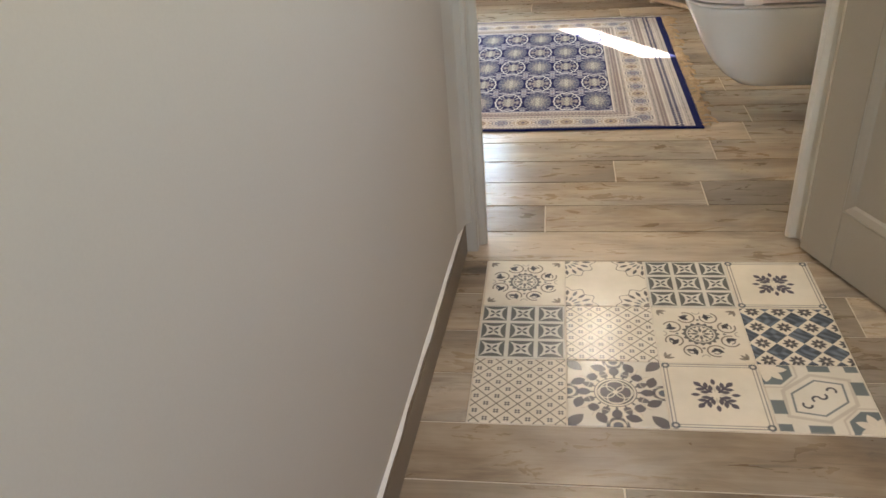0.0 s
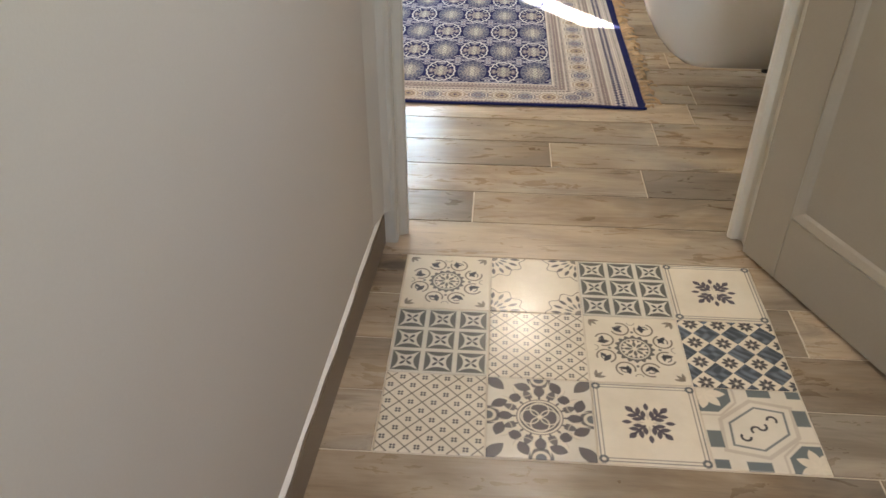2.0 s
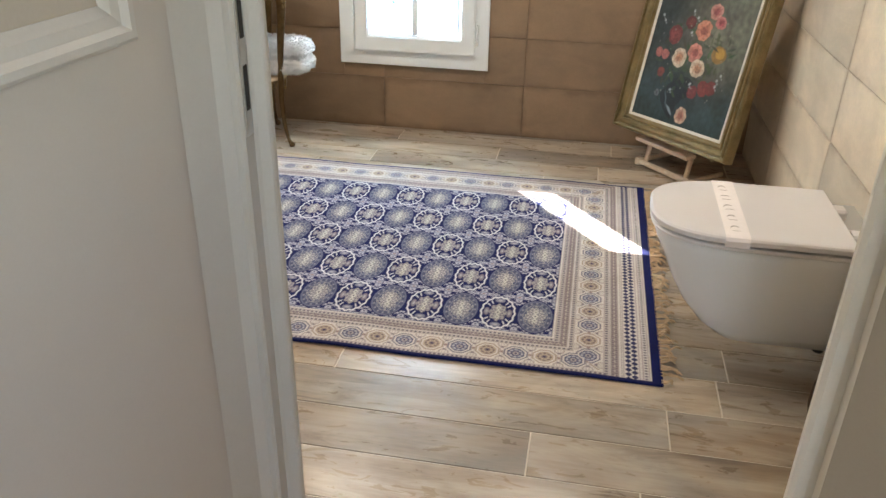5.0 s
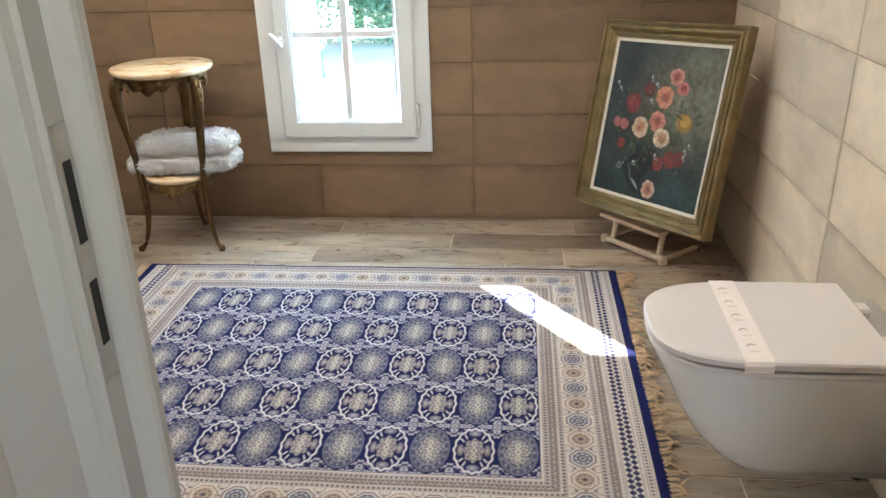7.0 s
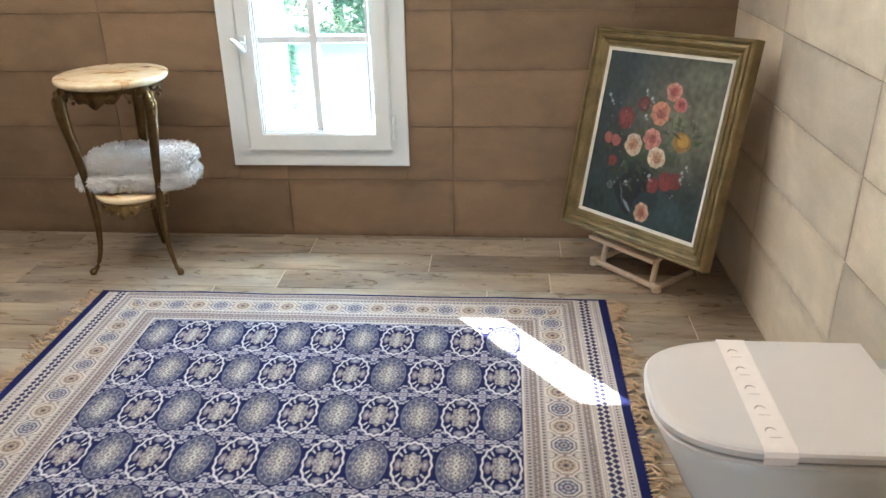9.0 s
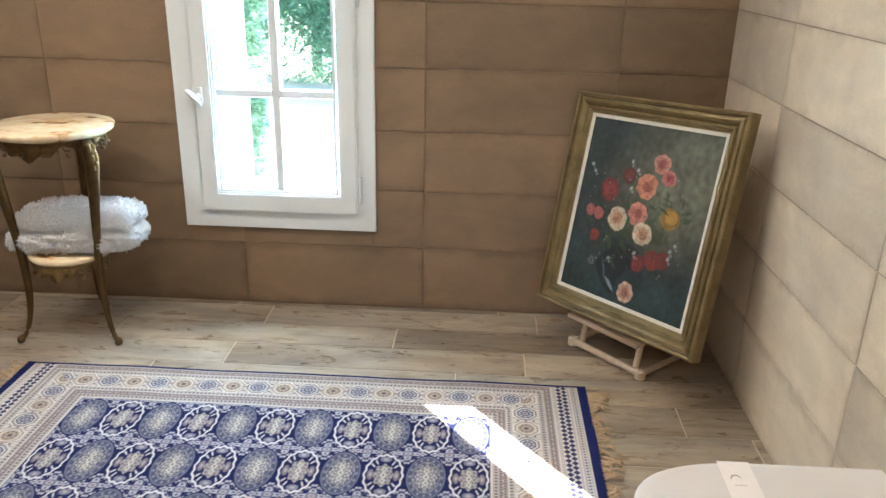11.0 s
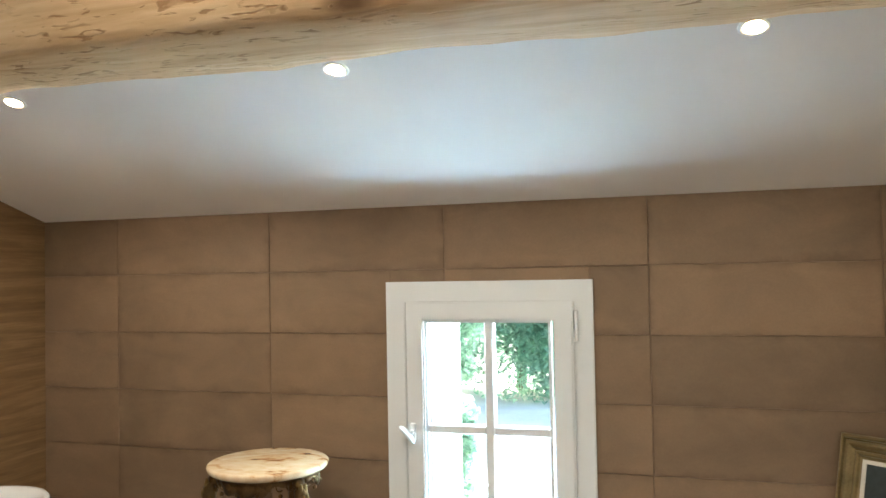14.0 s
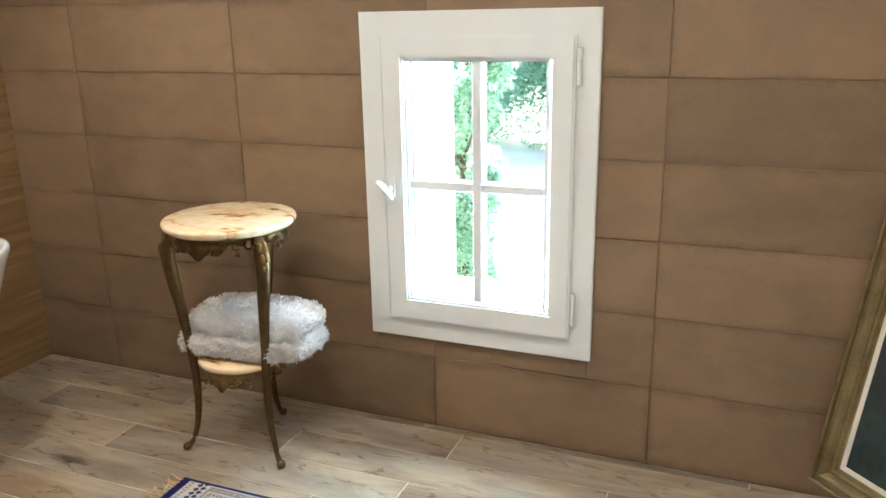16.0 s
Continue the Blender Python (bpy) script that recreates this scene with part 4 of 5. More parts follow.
    for cx, cy, wx, wy, c in ((0.66, 0.0, 0.17, 0.24, (0.32, 0.27, 0.28)), (0.0, 0.76, 0.30, 0.13, (0.30, 0.30, 0.36))):
        put(np.hypot((np.abs(su) - cx) / wx, (np.abs(sv) - cy) / wy) * 0.2 - 0.2, c, 0.65, pale)
        put(np.hypot((np.abs(su) - cx) / wx, (np.abs(sv) - cy) / wy) * 0.2 - 0.085, (0.50, 0.47, 0.47), 0.6, pale)
    put(np.abs(rr - 0.535) - 0.025, NAVY, 0.8, pale)
    put(rr - 0.50 - 0.05 * np.cos(ang * 8), (0.38, 0.35, 0.33), 0.9, pale)
    put(0.1 - np.cos(ang * 10 + 1) * np.cos(rr * 24) + (rr > 0.5) * 9.0, (0.12, 0.11, 0.16), 0.75, pale)
    # upright string of three lozenges in every heart
    for off, w in ((0.0, 0.17), (0.27, 0.14), (-0.27, 0.14)):
        loz = np.abs(su) * 0.95 + np.abs(sv - off) * 0.95 - w
        put(loz, (0.56, 0.53, 0.46), 0.95, every)
        put(loz + w * 0.62, (0.07, 0.06, 0.10), 0.9, every)
    # woven edges
    p.lay(dx - 0.029, NAVY)
    p.lay(dy - 0.010, NAVY)
    return p.rgb


def rug_lift(x, y):
    z = np.zeros_like(x)
    for k, (fx, fy, a) in enumerate(((2.1, 7.0, 0.0009), (9.0, 3.1, 0.0007), (17.0, 23.0, 0.0004))):
        z += a * np.sin(fx * x * 2 + k) * np.cos(fy * y + 2 * k)
    edge = np.clip((RH / 2 - np.abs(y)) / 0.05, 0, 1)
    return z + 0.0025 * (1 - edge) * (0.5 + 0.5 * np.sin(x * 11 + 1.3))


rug = thing("rug", "navy and cream oriental rug with medallions and fringed ends", "rug", pose((RX0 + RX1) / 2, (RY0 + RY1) / 2, 0.0085))
pile = new("woven_field", pattern_sheet("woven_field", RW, RH, 0.0021, rug_paint, RUG_PILE, 0.0075, rug_lift))
pile.parent = rug
rng = random.Random(7)
for side in (1, -1):
    fb = bmesh.new()
    y = -RH / 2 + 0.01
    while y < RH / 2 - 0.01:
        curl = rng.uniform(0.6, 1.2)
        ln = rng.uniform(0.030, 0.075) * (0.75 + 0.55 * noise.noise((y * 9, side * 4.0, 0.0)))
        drift = rng.uniform(-0.035, 0.035)
        pts = [(side * (RW / 2 - 0.004), y, -0.003), (side * (RW / 2 + ln * 0.35), y + drift * 0.3 + rng.uniform(-0.006, 0.006), 0.001 * curl), (side * (RW / 2 + ln * 0.7), y + drift * 0.9, 0.004 * curl), (side * (RW / 2 + ln), y + drift * 1.2, -0.004)]
        for s in range(2):
            o = rng.uniform(-0.004, 0.004)
            tube(fb, smooth_path([(a, b + o * (k > 0), c + 0.002 * s) for k, (a, b, c) in enumerate(pts)], 3), [0.0022] * 7 + [0.0026, 0.0022, 0.0012], 5)
        y += rng.uniform(0.006, 0.014) * (1.1 - 0.9 * noise.noise((y * 11, side * 7.0, 3.0)))
    tagged(part("fringe", fb, FRINGE, rug, "tangled tan fringe", True), kind="stuff")

# ---------------------------------------------------------------- gueridon with towel
table = thing("side_table", "round two-tier brass table with amber onyx tops and three cabriole legs", "side table", pose(-1.108, 4.300, 0))
part("top", lathe(bmesh.new(), [(0.01, 0.722), (0.178, 0.722), (0.186, 0.726), (0.192, 0.732), (0.194, 0.740), (0.192, 0.746), (0.186, 0.748), (0.01, 0.748)], n=56), ONYX, table, "round amber onyx top with brown veins", True)
part("shelf", lathe(bmesh.new(), [(0.01, 0.297), (0.128, 0.297), (0.134, 0.303), (0.134, 0.313), (0.130, 0.316), (0.01, 0.316)], n=44), ONYX, table, "round onyx lower shelf", True)
for k in range(3):
    a = radians(-28 - 120 * k - 0.0)
    c, s = math.cos(a), math.sin(a)
    prof = [(0.150, 0.722), (0.172, 0.700), (0.186, 0.655), (0.182, 0.590), (0.168, 0.490), (0.157, 0.390), (0.149, 0.300), (0.146, 0.220), (0.149, 0.150), (0.158, 0.085), (0.176, 0.032), (0.194, 0.014), (0.203, 0.020)]
    rad = [0.014, 0.020, 0.023, 0.020, 0.016, 0.013, 0.013, 0.013, 0.011, 0.009, 0.008, 0.010, 0.009]
    sp = smooth_path([(r * c, r * s, z) for r, z in prof], 3)
    rr = [rad[min(len(rad) - 1, i // 3)] * (1 - (i % 3) / 3) + rad[min(len(rad) - 1, i // 3 + 1)] * (i % 3) / 3 for i in range(len(sp))]
    leg = bmesh.new()
    tube(leg, sp, rr, 10)
    lathe(leg, [(0.004, 0.0), (0.011, 0.002), (0.014, 0.010), (0.011, 0.019), (0.004, 0.022)], (0.196 * c, 0.196 * s, 0.0), 14)
    leg_ob = part("leg", leg, BRASS, table, "curved aged brass leg", True)
    orn = bmesh.new()
    for zz, ro, sz in ((0.690, 0.192, 0.013), (0.662, 0.204, 0.011), (0.634, 0.203, 0.009), (0.610, 0.199, 0.007)):
        for w in (-1, 1):
            bmesh.ops.create_icosphere(orn, subdivisions=2, radius=sz * 0.8, matrix=Matrix.LocRotScale((ro * c - w * sz * 0.6 * s, ro * s + w * sz * 0.6 * c, zz), None, (0.8, 0.8, 1.7)))
    part("leaf_ornament", orn, BRASS_BRIGHT, leg_ob, "cast brass leaf ornament", True)


def gallery(r, z, drop, seed):
    """Pierced cast apron hanging below a tier: scrolls, a rim and pendants."""
    bm = bmesh.new()
    n = 96
    rings(bm, [[((r + dr) * math.cos(2 * math.pi * k / n), (r + dr) * math.sin(2 * math.pi * k / n), z + dz) for k in range(n)] for dr, dz in ((0, 0), (0.006, 0), (0.006, -0.008), (0, -0.008), (0, 0))], False)
    # lobed plates between the legs
    for a_mid in (radians(-88), radians(32), radians(152)):
        cols = []
        for t in np.linspace(-0.86, 0.86, 33):
            depth = drop * (0.20 + 0.85 * math.cos(t / 0.86 * math.pi / 2) ** 2 + 0.16 * math.cos(t * 16))
            ca, sa = math.cos(a_mid + t), math.sin(a_mid + t)
            cols.append([((r + dr) * ca, (r + dr) * sa, zz) for dr, zz in ((0.0015, z - 0.006), (0.0045, z - 0.006), (0.0045, z - 0.006 - depth), (0.0015, z - 0.006 - depth))])
        rings(bm, cols)
    for k in range(30):
        a0 = 2 * math.pi * k / 30
        amp = 0.5 + 0.5 * abs(math.cos(1.5 * (a0 + seed)))
        pts = []
        for t in np.linspace(0, 2 * math.pi * 0.85, 9):
            rr = drop * 0.34 * amp * (1 - 0.05 * t)
            ang = a0 + rr * math.cos(t) / r
            pts.append(((r + 0.003) * math.cos(ang), (r + 0.003) * math.sin(ang), z - 0.006 - drop * 0.36 * amp + rr * math.sin(t)))
        tube(bm, pts, 0.0028, 6)
        if k % 2 == 0:
            bmesh.ops.create_icosphere(bm, subdivisions=1, radius=0.006 + 0.003 * amp, matrix=Matrix.Translation(((r + 0.004) * math.cos(a0), (r + 0.004) * math.sin(a0), z - drop * (0.55 + 0.45 * amp))))
    return bm


part("apron", gallery(0.160, 0.722, 0.050, 0.45), BRASS, table, "pierced cast brass apron", True)
part("apron", gallery(0.118, 0.297, 0.048, 0.45), BRASS_BRIGHT, table, "pierced cast brass apron", True)

towel = thing("towel", "thick fluffy white folded towel on the lower shelf of the table", "towel", pose(-1.078, 4.335, 0.3185, 0, 0, 5))
tb = bmesh.new()


def fold_layer(tw, td, th, x, z, sag):
    """One folded layer: a long soft pillow about z."""
    loops = []
    nseg, nl = 56, 26
    for i in range(nl + 1):
        f = -1 + 2 * i / nl
        end = max((1 - abs(f) ** 6) ** 0.5 if abs(f) < 1 else 0.0, 0.05)
        loop = []
        for k in range(nseg):
            a = 2 * math.pi * k / nseg
            ca, sa = math.cos(a), math.sin(a)
            yy = td * (abs(ca) ** 0.6) * (1 if ca > 0 else -1)
            zz = th / 2 * (abs(sa) ** 0.7) * (1 if sa > 0 else -1)
            loop.append(Vector((x + f * tw, yy * (0.4 + 0.6 * end), z + zz * (0.25 + 0.75 * end) - sag * abs(f) ** 3 * (sa > 0))))
        loops.append(loop)
    rings(tb, loops)


fold_layer(0.216, 0.120, 0.080, -0.006, 0.043, 0.004)
fold_layer(0.200, 0.112, 0.076, 0.010, 0.108, 0.012)
bmesh.ops.recalc_face_normals(tb, faces=tb.faces)
bmesh.ops.subdivide_edges(tb, edges=tb.edges, cuts=1, use_grid_fill=True)
tb.normal_update()
for v in tb.verts:
    q = v.co * 55
    v.co += v.normal * (0.010 * noise.noise(q * 0.45) + 0.011 * noise.noise(q) + 0.007 * noise.noise(q * 2.3))
    v.co.z = max(v.co.z, 0.001)
part("body", tb, TOWEL, towel, "", True)
tuft = bmesh.new()
body_me = towel.children[0].data
rng = random.Random(11)
for v in list(body_me.vertices)[::1]:
    if v.co.z < 0.004:
        continue
    for _ in range(2):
        nrm = (Vector(v.normal) + Vector((rng.uniform(-0.7, 0.7), rng.uniform(-0.7, 0.7), rng.uniform(-0.7, 0.4)))).normalized()
        p0 = v.co + Vector((rng.uniform(-0.004, 0.004), rng.uniform(-0.004, 0.004), rng.uniform(-0.004, 0.004)))
        side = nrm.cross(Vector((rng.uniform(-1, 1), rng.uniform(-1, 1), rng.uniform(-1, 1)))).normalized() * 0.0026
        tip = p0 + nrm * rng.uniform(0.005, 0.011)
        up = nrm.cross(side)
        b3 = [tuft.verts.new(p0 - nrm * 0.003 + side * c + up * s) for c, s in ((1, 0), (-0.5, 0.87), (-0.5, -0.87))]
        t0 = tuft.verts.new(tip)
        for k in range(3):
            tuft.faces.new((b3[k], b3[(k + 1) % 3], t0))
tagged(part("yarn_tuft", tuft, TOWEL, towel, "shaggy white yarn tufts", True), kind="stuff")

# ---------------------------------------------------------------- painting on its easel
PW, PH = 0.662, 0.726
paint_u = Vector((0.62, -0.78, 0.055)).normalized()
paint_face = Vector((-0.76, -0.605, 0.235))
paint_n = (paint_face - paint_u * paint_face.dot(paint_u)).normalized()
paint_v = paint_n.cross(paint_u).normalized()
base_mid = Vector((0.7115, 4.146, 0.184)) - paint_v * 0.005
pm = Matrix((paint_u, paint_v, paint_n)).transposed().to_4x4()
pm.translation = base_mid
painting = thing("framed_painting", "dark oil painting of roses in a gilt frame on an easel", "painting", pm)
# local axes: x along the bottom edge, y up the picture, z out of its face; the face is at z = 0
mould = [(0.0, -0.045), (0.0, -0.006), (0.003, 0.000), (0.008, 0.003), (0.013, 0.001), (0.015, -0.006), (0.019, -0.007), (0.022, -0.002), (0.030, -0.001), (0.038, -0.006), (0.044, -0.015),
         (0.047, -0.016), (0.049, -0.012), (0.054, -0.010), (0.059, -0.013), (0.062, -0.019), (0.070, -0.021), (0.070, -0.045)]
mould = [(0.93 * a, b) for a, b in mould]
outer = [(-PW / 2, 0.0), (PW / 2, 0.0), (PW / 2, PH), (-PW / 2, PH)]


def mitred(section, corners):
    bm = bmesh.new()
    for k in range(4):
        a, b = Vector(corners[k]).to_3d(), Vector(corners[(k + 1) % 4]).to_3d()
        d = (b - a).normalized()
        inn = Vector((-d.y, d.x, 0))
        rings(bm, [[a + inn * s + d * s + Vector((0, 0, z)) for s, z in section], [b + inn * s - d * s + Vector((0, 0, z)) for s, z in section]])
    bmesh.ops.recalc_face_normals(bm, faces=bm.faces)
    return bm


part("frame", mitred(mould, outer), GILT, painting, "wide stepped antique gilt frame")
ins = [(x + (0.0656 if x < 0 else -0.0656), y + (0.0656 if y < 0.1 else -0.0656)) for x, y in outer]
part("slip", mitred([(0.0, -0.028), (0.0, -0.019), (0.011, -0.022), (0.011, -0.028)], ins), SLIP, painting, "narrow cream slip")
CW, CH = PW - 0.1312 - 0.020, PH - 0.1312 - 0.020


def canvas_paint(x, y):
    u, v = x / CW + 0.5, 0.5 - y / CH          # from the left, from the top
    p = Paint(u * CW, v * CH, (0.02, 0.03, 0.03), 0.012)
    g = np.clip(1.15 - np.hypot((u - 0.85) / 0.6, (v - 0.30) / 0.42), 0, 1)[:, None]
    n1 = np.array([noise.noise((a * 7, b * 7, 0.0)) for a, b in zip(u, v)])[:, None]
    n2 = np.array([noise.noise((a * 26, b * 26, 4.0)) for a, b in zip(u, v)])[:, None]
    p.rgb = p.rgb * (1 - g * 0.8) + np.array((0.155, 0.155, 0.105)) * g * 0.8
    low = np.clip((v - 0.62) / 0.3, 0, 1)[:, None]
    p.rgb = p.rgb * (1 - low * 0.35) + np.array((0.022, 0.06, 0.068)) * low * 0.35
    p.rgb *= 1 + 0.45 * n1 + 0.25 * n2
    k = CW
    jit = (n2[:, 0] * 0.006, n1[:, 0] * 0.006)
    p.x, p.y = p.x + jit[0], p.y + jit[1]
    p.soft = 0.004
    rnd = random.Random(5)
    p.leaf(0.465 * CW, 0.815 * CH, 0.105, 0.085, 0, (0.006, 0.009, 0.014), 0.9)           # dark vase
    p.leaf(0.470 * CW, 0.690 * CH, 0.060, 0.022, 0, (0.006, 0.010, 0.012), 0.8)
    p.leaf(0.41 * CW, 0.905 * CH, 0.030, 0.006, 35, (0.30, 0.36, 0.40), 0.75)
    p.leaf(0.34 * CW, 0.84 * CH, 0.040, 0.004, 70, (0.14, 0.18, 0.20), 0.5)
    p.disc(0.66 * CW, 0.95 * CH, 0.11, (0.035, 0.065, 0.075), 0.35)
    for _ in range(110):                         # leaves about the bouquet
        a = rnd.uniform(0, 6.28)
        r = rnd.uniform(0.02, 0.19)
        p.leaf(0.49 * CW + 1.05 * r * math.cos(a), 0.50 * CH + 0.95 * r * math.sin(a), rnd.uniform(0.012, 0.028), rnd.uniform(0.004, 0.009), rnd.uniform(0, 180),
               (rnd.uniform(0.015, 0.05), rnd.uniform(0.035, 0.085), 0.022), rnd.uniform(0.4, 0.8))
    for _ in range(26):                          # thin stems
        a = rnd.uniform(0, 6.28)
        p.bar(0.49 * CW, 0.60 * CH, 0.49 * CW + rnd.uniform(0.08, 0.2) * math.cos(a), 0.50 * CH + rnd.uniform(0.06, 0.18) * math.sin(a), 0.0018, (0.04, 0.06, 0.025), 0.5)

    def rose(cu, cv, r, outer_c, inner_c, amount=1.0):
        """Open bloom: a ring of broad petals, a second ring within, a curled heart."""
        cx, cy, r = cu * CW, cv * CH, r * 0.92
        turn = rnd.uniform(0, 6.28)
        p.disc(cx, cy, r * 0.80, shade(outer_c, 0.55), amount)
        for rad, size, count, tone in ((0.66, 0.50, 8, outer_c), (0.40, 0.40, 6, tuple((a + b) / 2 for a, b in zip(outer_c, inner_c))), (0.18, 0.30, 4, inner_c)):
            for j in range(count):
                a = turn + 6.283 * (j + rnd.uniform(-0.2, 0.2)) / count
                x, y = cx + rad * r * math.cos(a), cy + rad * r * math.sin(a)
                k = rnd.uniform(0.75, 1.15)
                p.leaf(x, y, r * size, r * size * 0.62, math.degrees(a) + 90, shade(tone, k * 0.62), amount)
                p.leaf(x + 0.10 * r * math.cos(a), y + 0.10 * r * math.sin(a), r * size * 0.86, r * size * 0.42, math.degrees(a) + 90, shade(tone, k), amount * 0.95)
        for j in range(7):
            a = rnd.uniform(0, 360)
            p.arc(cx, cy, r * rnd.uniform(0.12, 0.5), a, a + rnd.uniform(70, 150), r * 0.07, shade(inner_c, rnd.choice((0.35, 0.5))), 0.75 * amount)

    PINK, SALMON, WHITE, RED, DEEP = (0.46, 0.150, 0.125), (0.52, 0.215, 0.135), (0.58, 0.47, 0.34), (0.17, 0.026, 0.026), (0.11, 0.018, 0.022)
    rose(0.385, 0.288, 0.031, DEEP, (0.22, 0.045, 0.04), 0.8)
    rose(0.253, 0.390, 0.042, RED, (0.28, 0.05, 0.045), 0.85)
    rose(0.125, 0.530, 0.022, (0.36, 0.11, 0.09), PINK, 0.9)
    rose(0.200, 0.532, 0.023, (0.40, 0.12, 0.10), PINK, 0.9)
    rose(0.205, 0.660, 0.023, (0.24, 0.035, 0.022), (0.30, 0.05, 0.03), 0.8)
    rose(0.612, 0.195, 0.036, (0.52, 0.235, 0.19), (0.40, 0.10, 0.09))
    rose(0.684, 0.262, 0.030, (0.46, 0.155, 0.14), (0.34, 0.06, 0.065))
    rose(0.534, 0.328, 0.046, SALMON, (0.44, 0.15, 0.10))
    rose(0.510, 0.487, 0.043, (0.50, 0.20, 0.155), (0.42, 0.13, 0.10))
    rose(0.360, 0.538, 0.044, WHITE, (0.48, 0.23, 0.13))
    rose(0.577, 0.584, 0.042, WHITE, (0.46, 0.24, 0.14))
    rose(0.690, 0.705, 0.034, (0.19, 0.030, 0.028), (0.26, 0.05, 0.042), 0.8)
    rose(0.765, 0.690, 0.030, (0.17, 0.028, 0.028), (0.22, 0.045, 0.04), 0.75)
    rose(0.592, 0.745, 0.028, (0.19, 0.030, 0.032), (0.26, 0.055, 0.05), 0.8)
    rose(0.549, 0.920, 0.037, (0.54, 0.36, 0.26), (0.44, 0.17, 0.12))
    rose(0.222, 0.812, 0.016, (0.16, 0.17, 0.18), (0.10, 0.10, 0.12), 0.7)
    p.disc(0.753 * CW, 0.468 * CH, 0.036, (0.26, 0.135, 0.025), 0.85)
    p.disc(0.760 * CW, 0.455 * CH, 0.023, (0.46, 0.25, 0.035), 0.75)
    p.leaf(0.70 * CW, 0.435 * CH, 0.024, 0.004, 20, (0.02, 0.03, 0.015), 0.9)
    for _ in range(40):
        p.disc(rnd.uniform(0.10, 0.88) * CW, rnd.uniform(0.25, 0.80) * CH, rnd.uniform(0.0015, 0.0035), (0.34, 0.34, 0.28), 0.5)
    for cu, cv in ((0.07, 0.269), (0.10, 0.304), (0.389, 0.211), (0.449, 0.251), (0.832, 0.599), (0.803, 0.636), (0.803, 0.675), (0.55, 0.695), (0.422, 0.358), (0.357, 0.768)):
        p.disc(cu * CW, cv * CH, 0.006, (0.40, 0.44, 0.44), 0.75)
        p.disc((cu + 0.012) * CW, (cv + 0.02) * CH, 0.004, (0.34, 0.38, 0.38), 0.6)
    p.rgb *= (1 + 0.22 * n2 + 0.14 * np.array([noise.noise((a * 60, b * 60, 9.0)) for a, b in zip(u, v)])[:, None]) * 0.92
    return np.clip(p.rgb, 0.003, 1)


cv = new("canvas", pattern_sheet("canvas", CW, CH, 0.0021, canvas_paint, CANVAS, 0.003))
cv.parent = painting
cv.matrix_local = Matrix.Translation((0, PH / 2, -0.024))
cv["label"] = "dark green canvas with roses in a vase"
part("backing", boxes(((-PW / 2 + 0.03, 0.03, -0.044), (PW / 2 - 0.03, PH - 0.03, -0.031))), EASEL_WOOD, painting)

easel = thing("easel", "small pale wooden tabletop easel standing on the floor", "easel", pose(0, 0, 0))
hx = Vector((0.66, -0.75, 0)).normalized()
back = Vector((0.75, 0.66, 0)).normalized()
e0, e1 = Vector((0.640, 4.352, 0.018)), Vector((0.835, 4.132, 0.018))
part("foot_rail", tube(bmesh.new(), [e0, e0 + (e1 - e0) * 0.06, e0 + (e1 - e0) * 0.94, e1], [0.014, 0.012, 0.012, 0.014], 8), EASEL_WOOD, easel)
for e in (e0, e1):
    part("foot", lathe(bmesh.new(), [(0.010, 0.0), (0.018, 0.004), (0.018, 0.028), (0.010, 0.034)], (e.x, e.y, 0.0), 14), EASEL_WOOD, easel)
    part("side_rail", tube(bmesh.new(), [e + Vector((0, 0, 0.0)), e + back * 0.20], 0.010, 8), EASEL_WOOD, easel)
    up0 = e + (e1 - e0).normalized() * (0.03 if e is e0 else -0.03) + back * 0.012
    part("post", tube(bmesh.new(), [up0, up0 + Vector((0, 0, 0.11)) + back * 0.02], 0.011, 8), EASEL_WOOD, easel)
t0, t1 = e0 + back * 0.012 + Vector((0, 0, 0.105)), e1 + back * 0.012 + Vector((0, 0, 0.125))
tr = bmesh.new()
box(tr, (-0.15, -0.030, -0.008), (0.15, 0.030, 0.008), 0.003)
mid = (t0 + t1) / 2 + Vector((0, 0, -0.004)) - back * 0.022
part("ledge", tr, EASEL_WOOD, easel, m=Matrix.Translation(mid) @ Matrix((hx, back, Vector((0, 0, 1)))).transposed().to_4x4())
part("back_strut", tube(bmesh.new(), [mid + back * 0.05, mid + back * 0.24 + Vector((0, 0, 0.42))], 0.011, 8), EASEL_WOOD, easel)
part("back_leg", tube(bmesh.new(), [Vector((0.965, 4.44, 0.010)), mid + back * 0.23 + Vector((0, 0, 0.40))], 0.010, 8), EASEL_WOOD, easel)

# ---------------------------------------------------------------- bathtub
tub = thing("bathtub", "white freestanding oval bathtub with flared rim beside the wall", "bathtub", pose(-1.975, 3.39, 0))


def oval(a, b, z, n=64, p=2.3):
    return [(a * (abs(math.cos(t)) ** (2 / p)) * (1 if math.cos(t) > 0 else -1), b * (abs(math.sin(t)) ** (2 / p)) * (1 if math.sin(t) > 0 else -1), z) for t in [2 * math.pi * k / n for k in range(n)]]


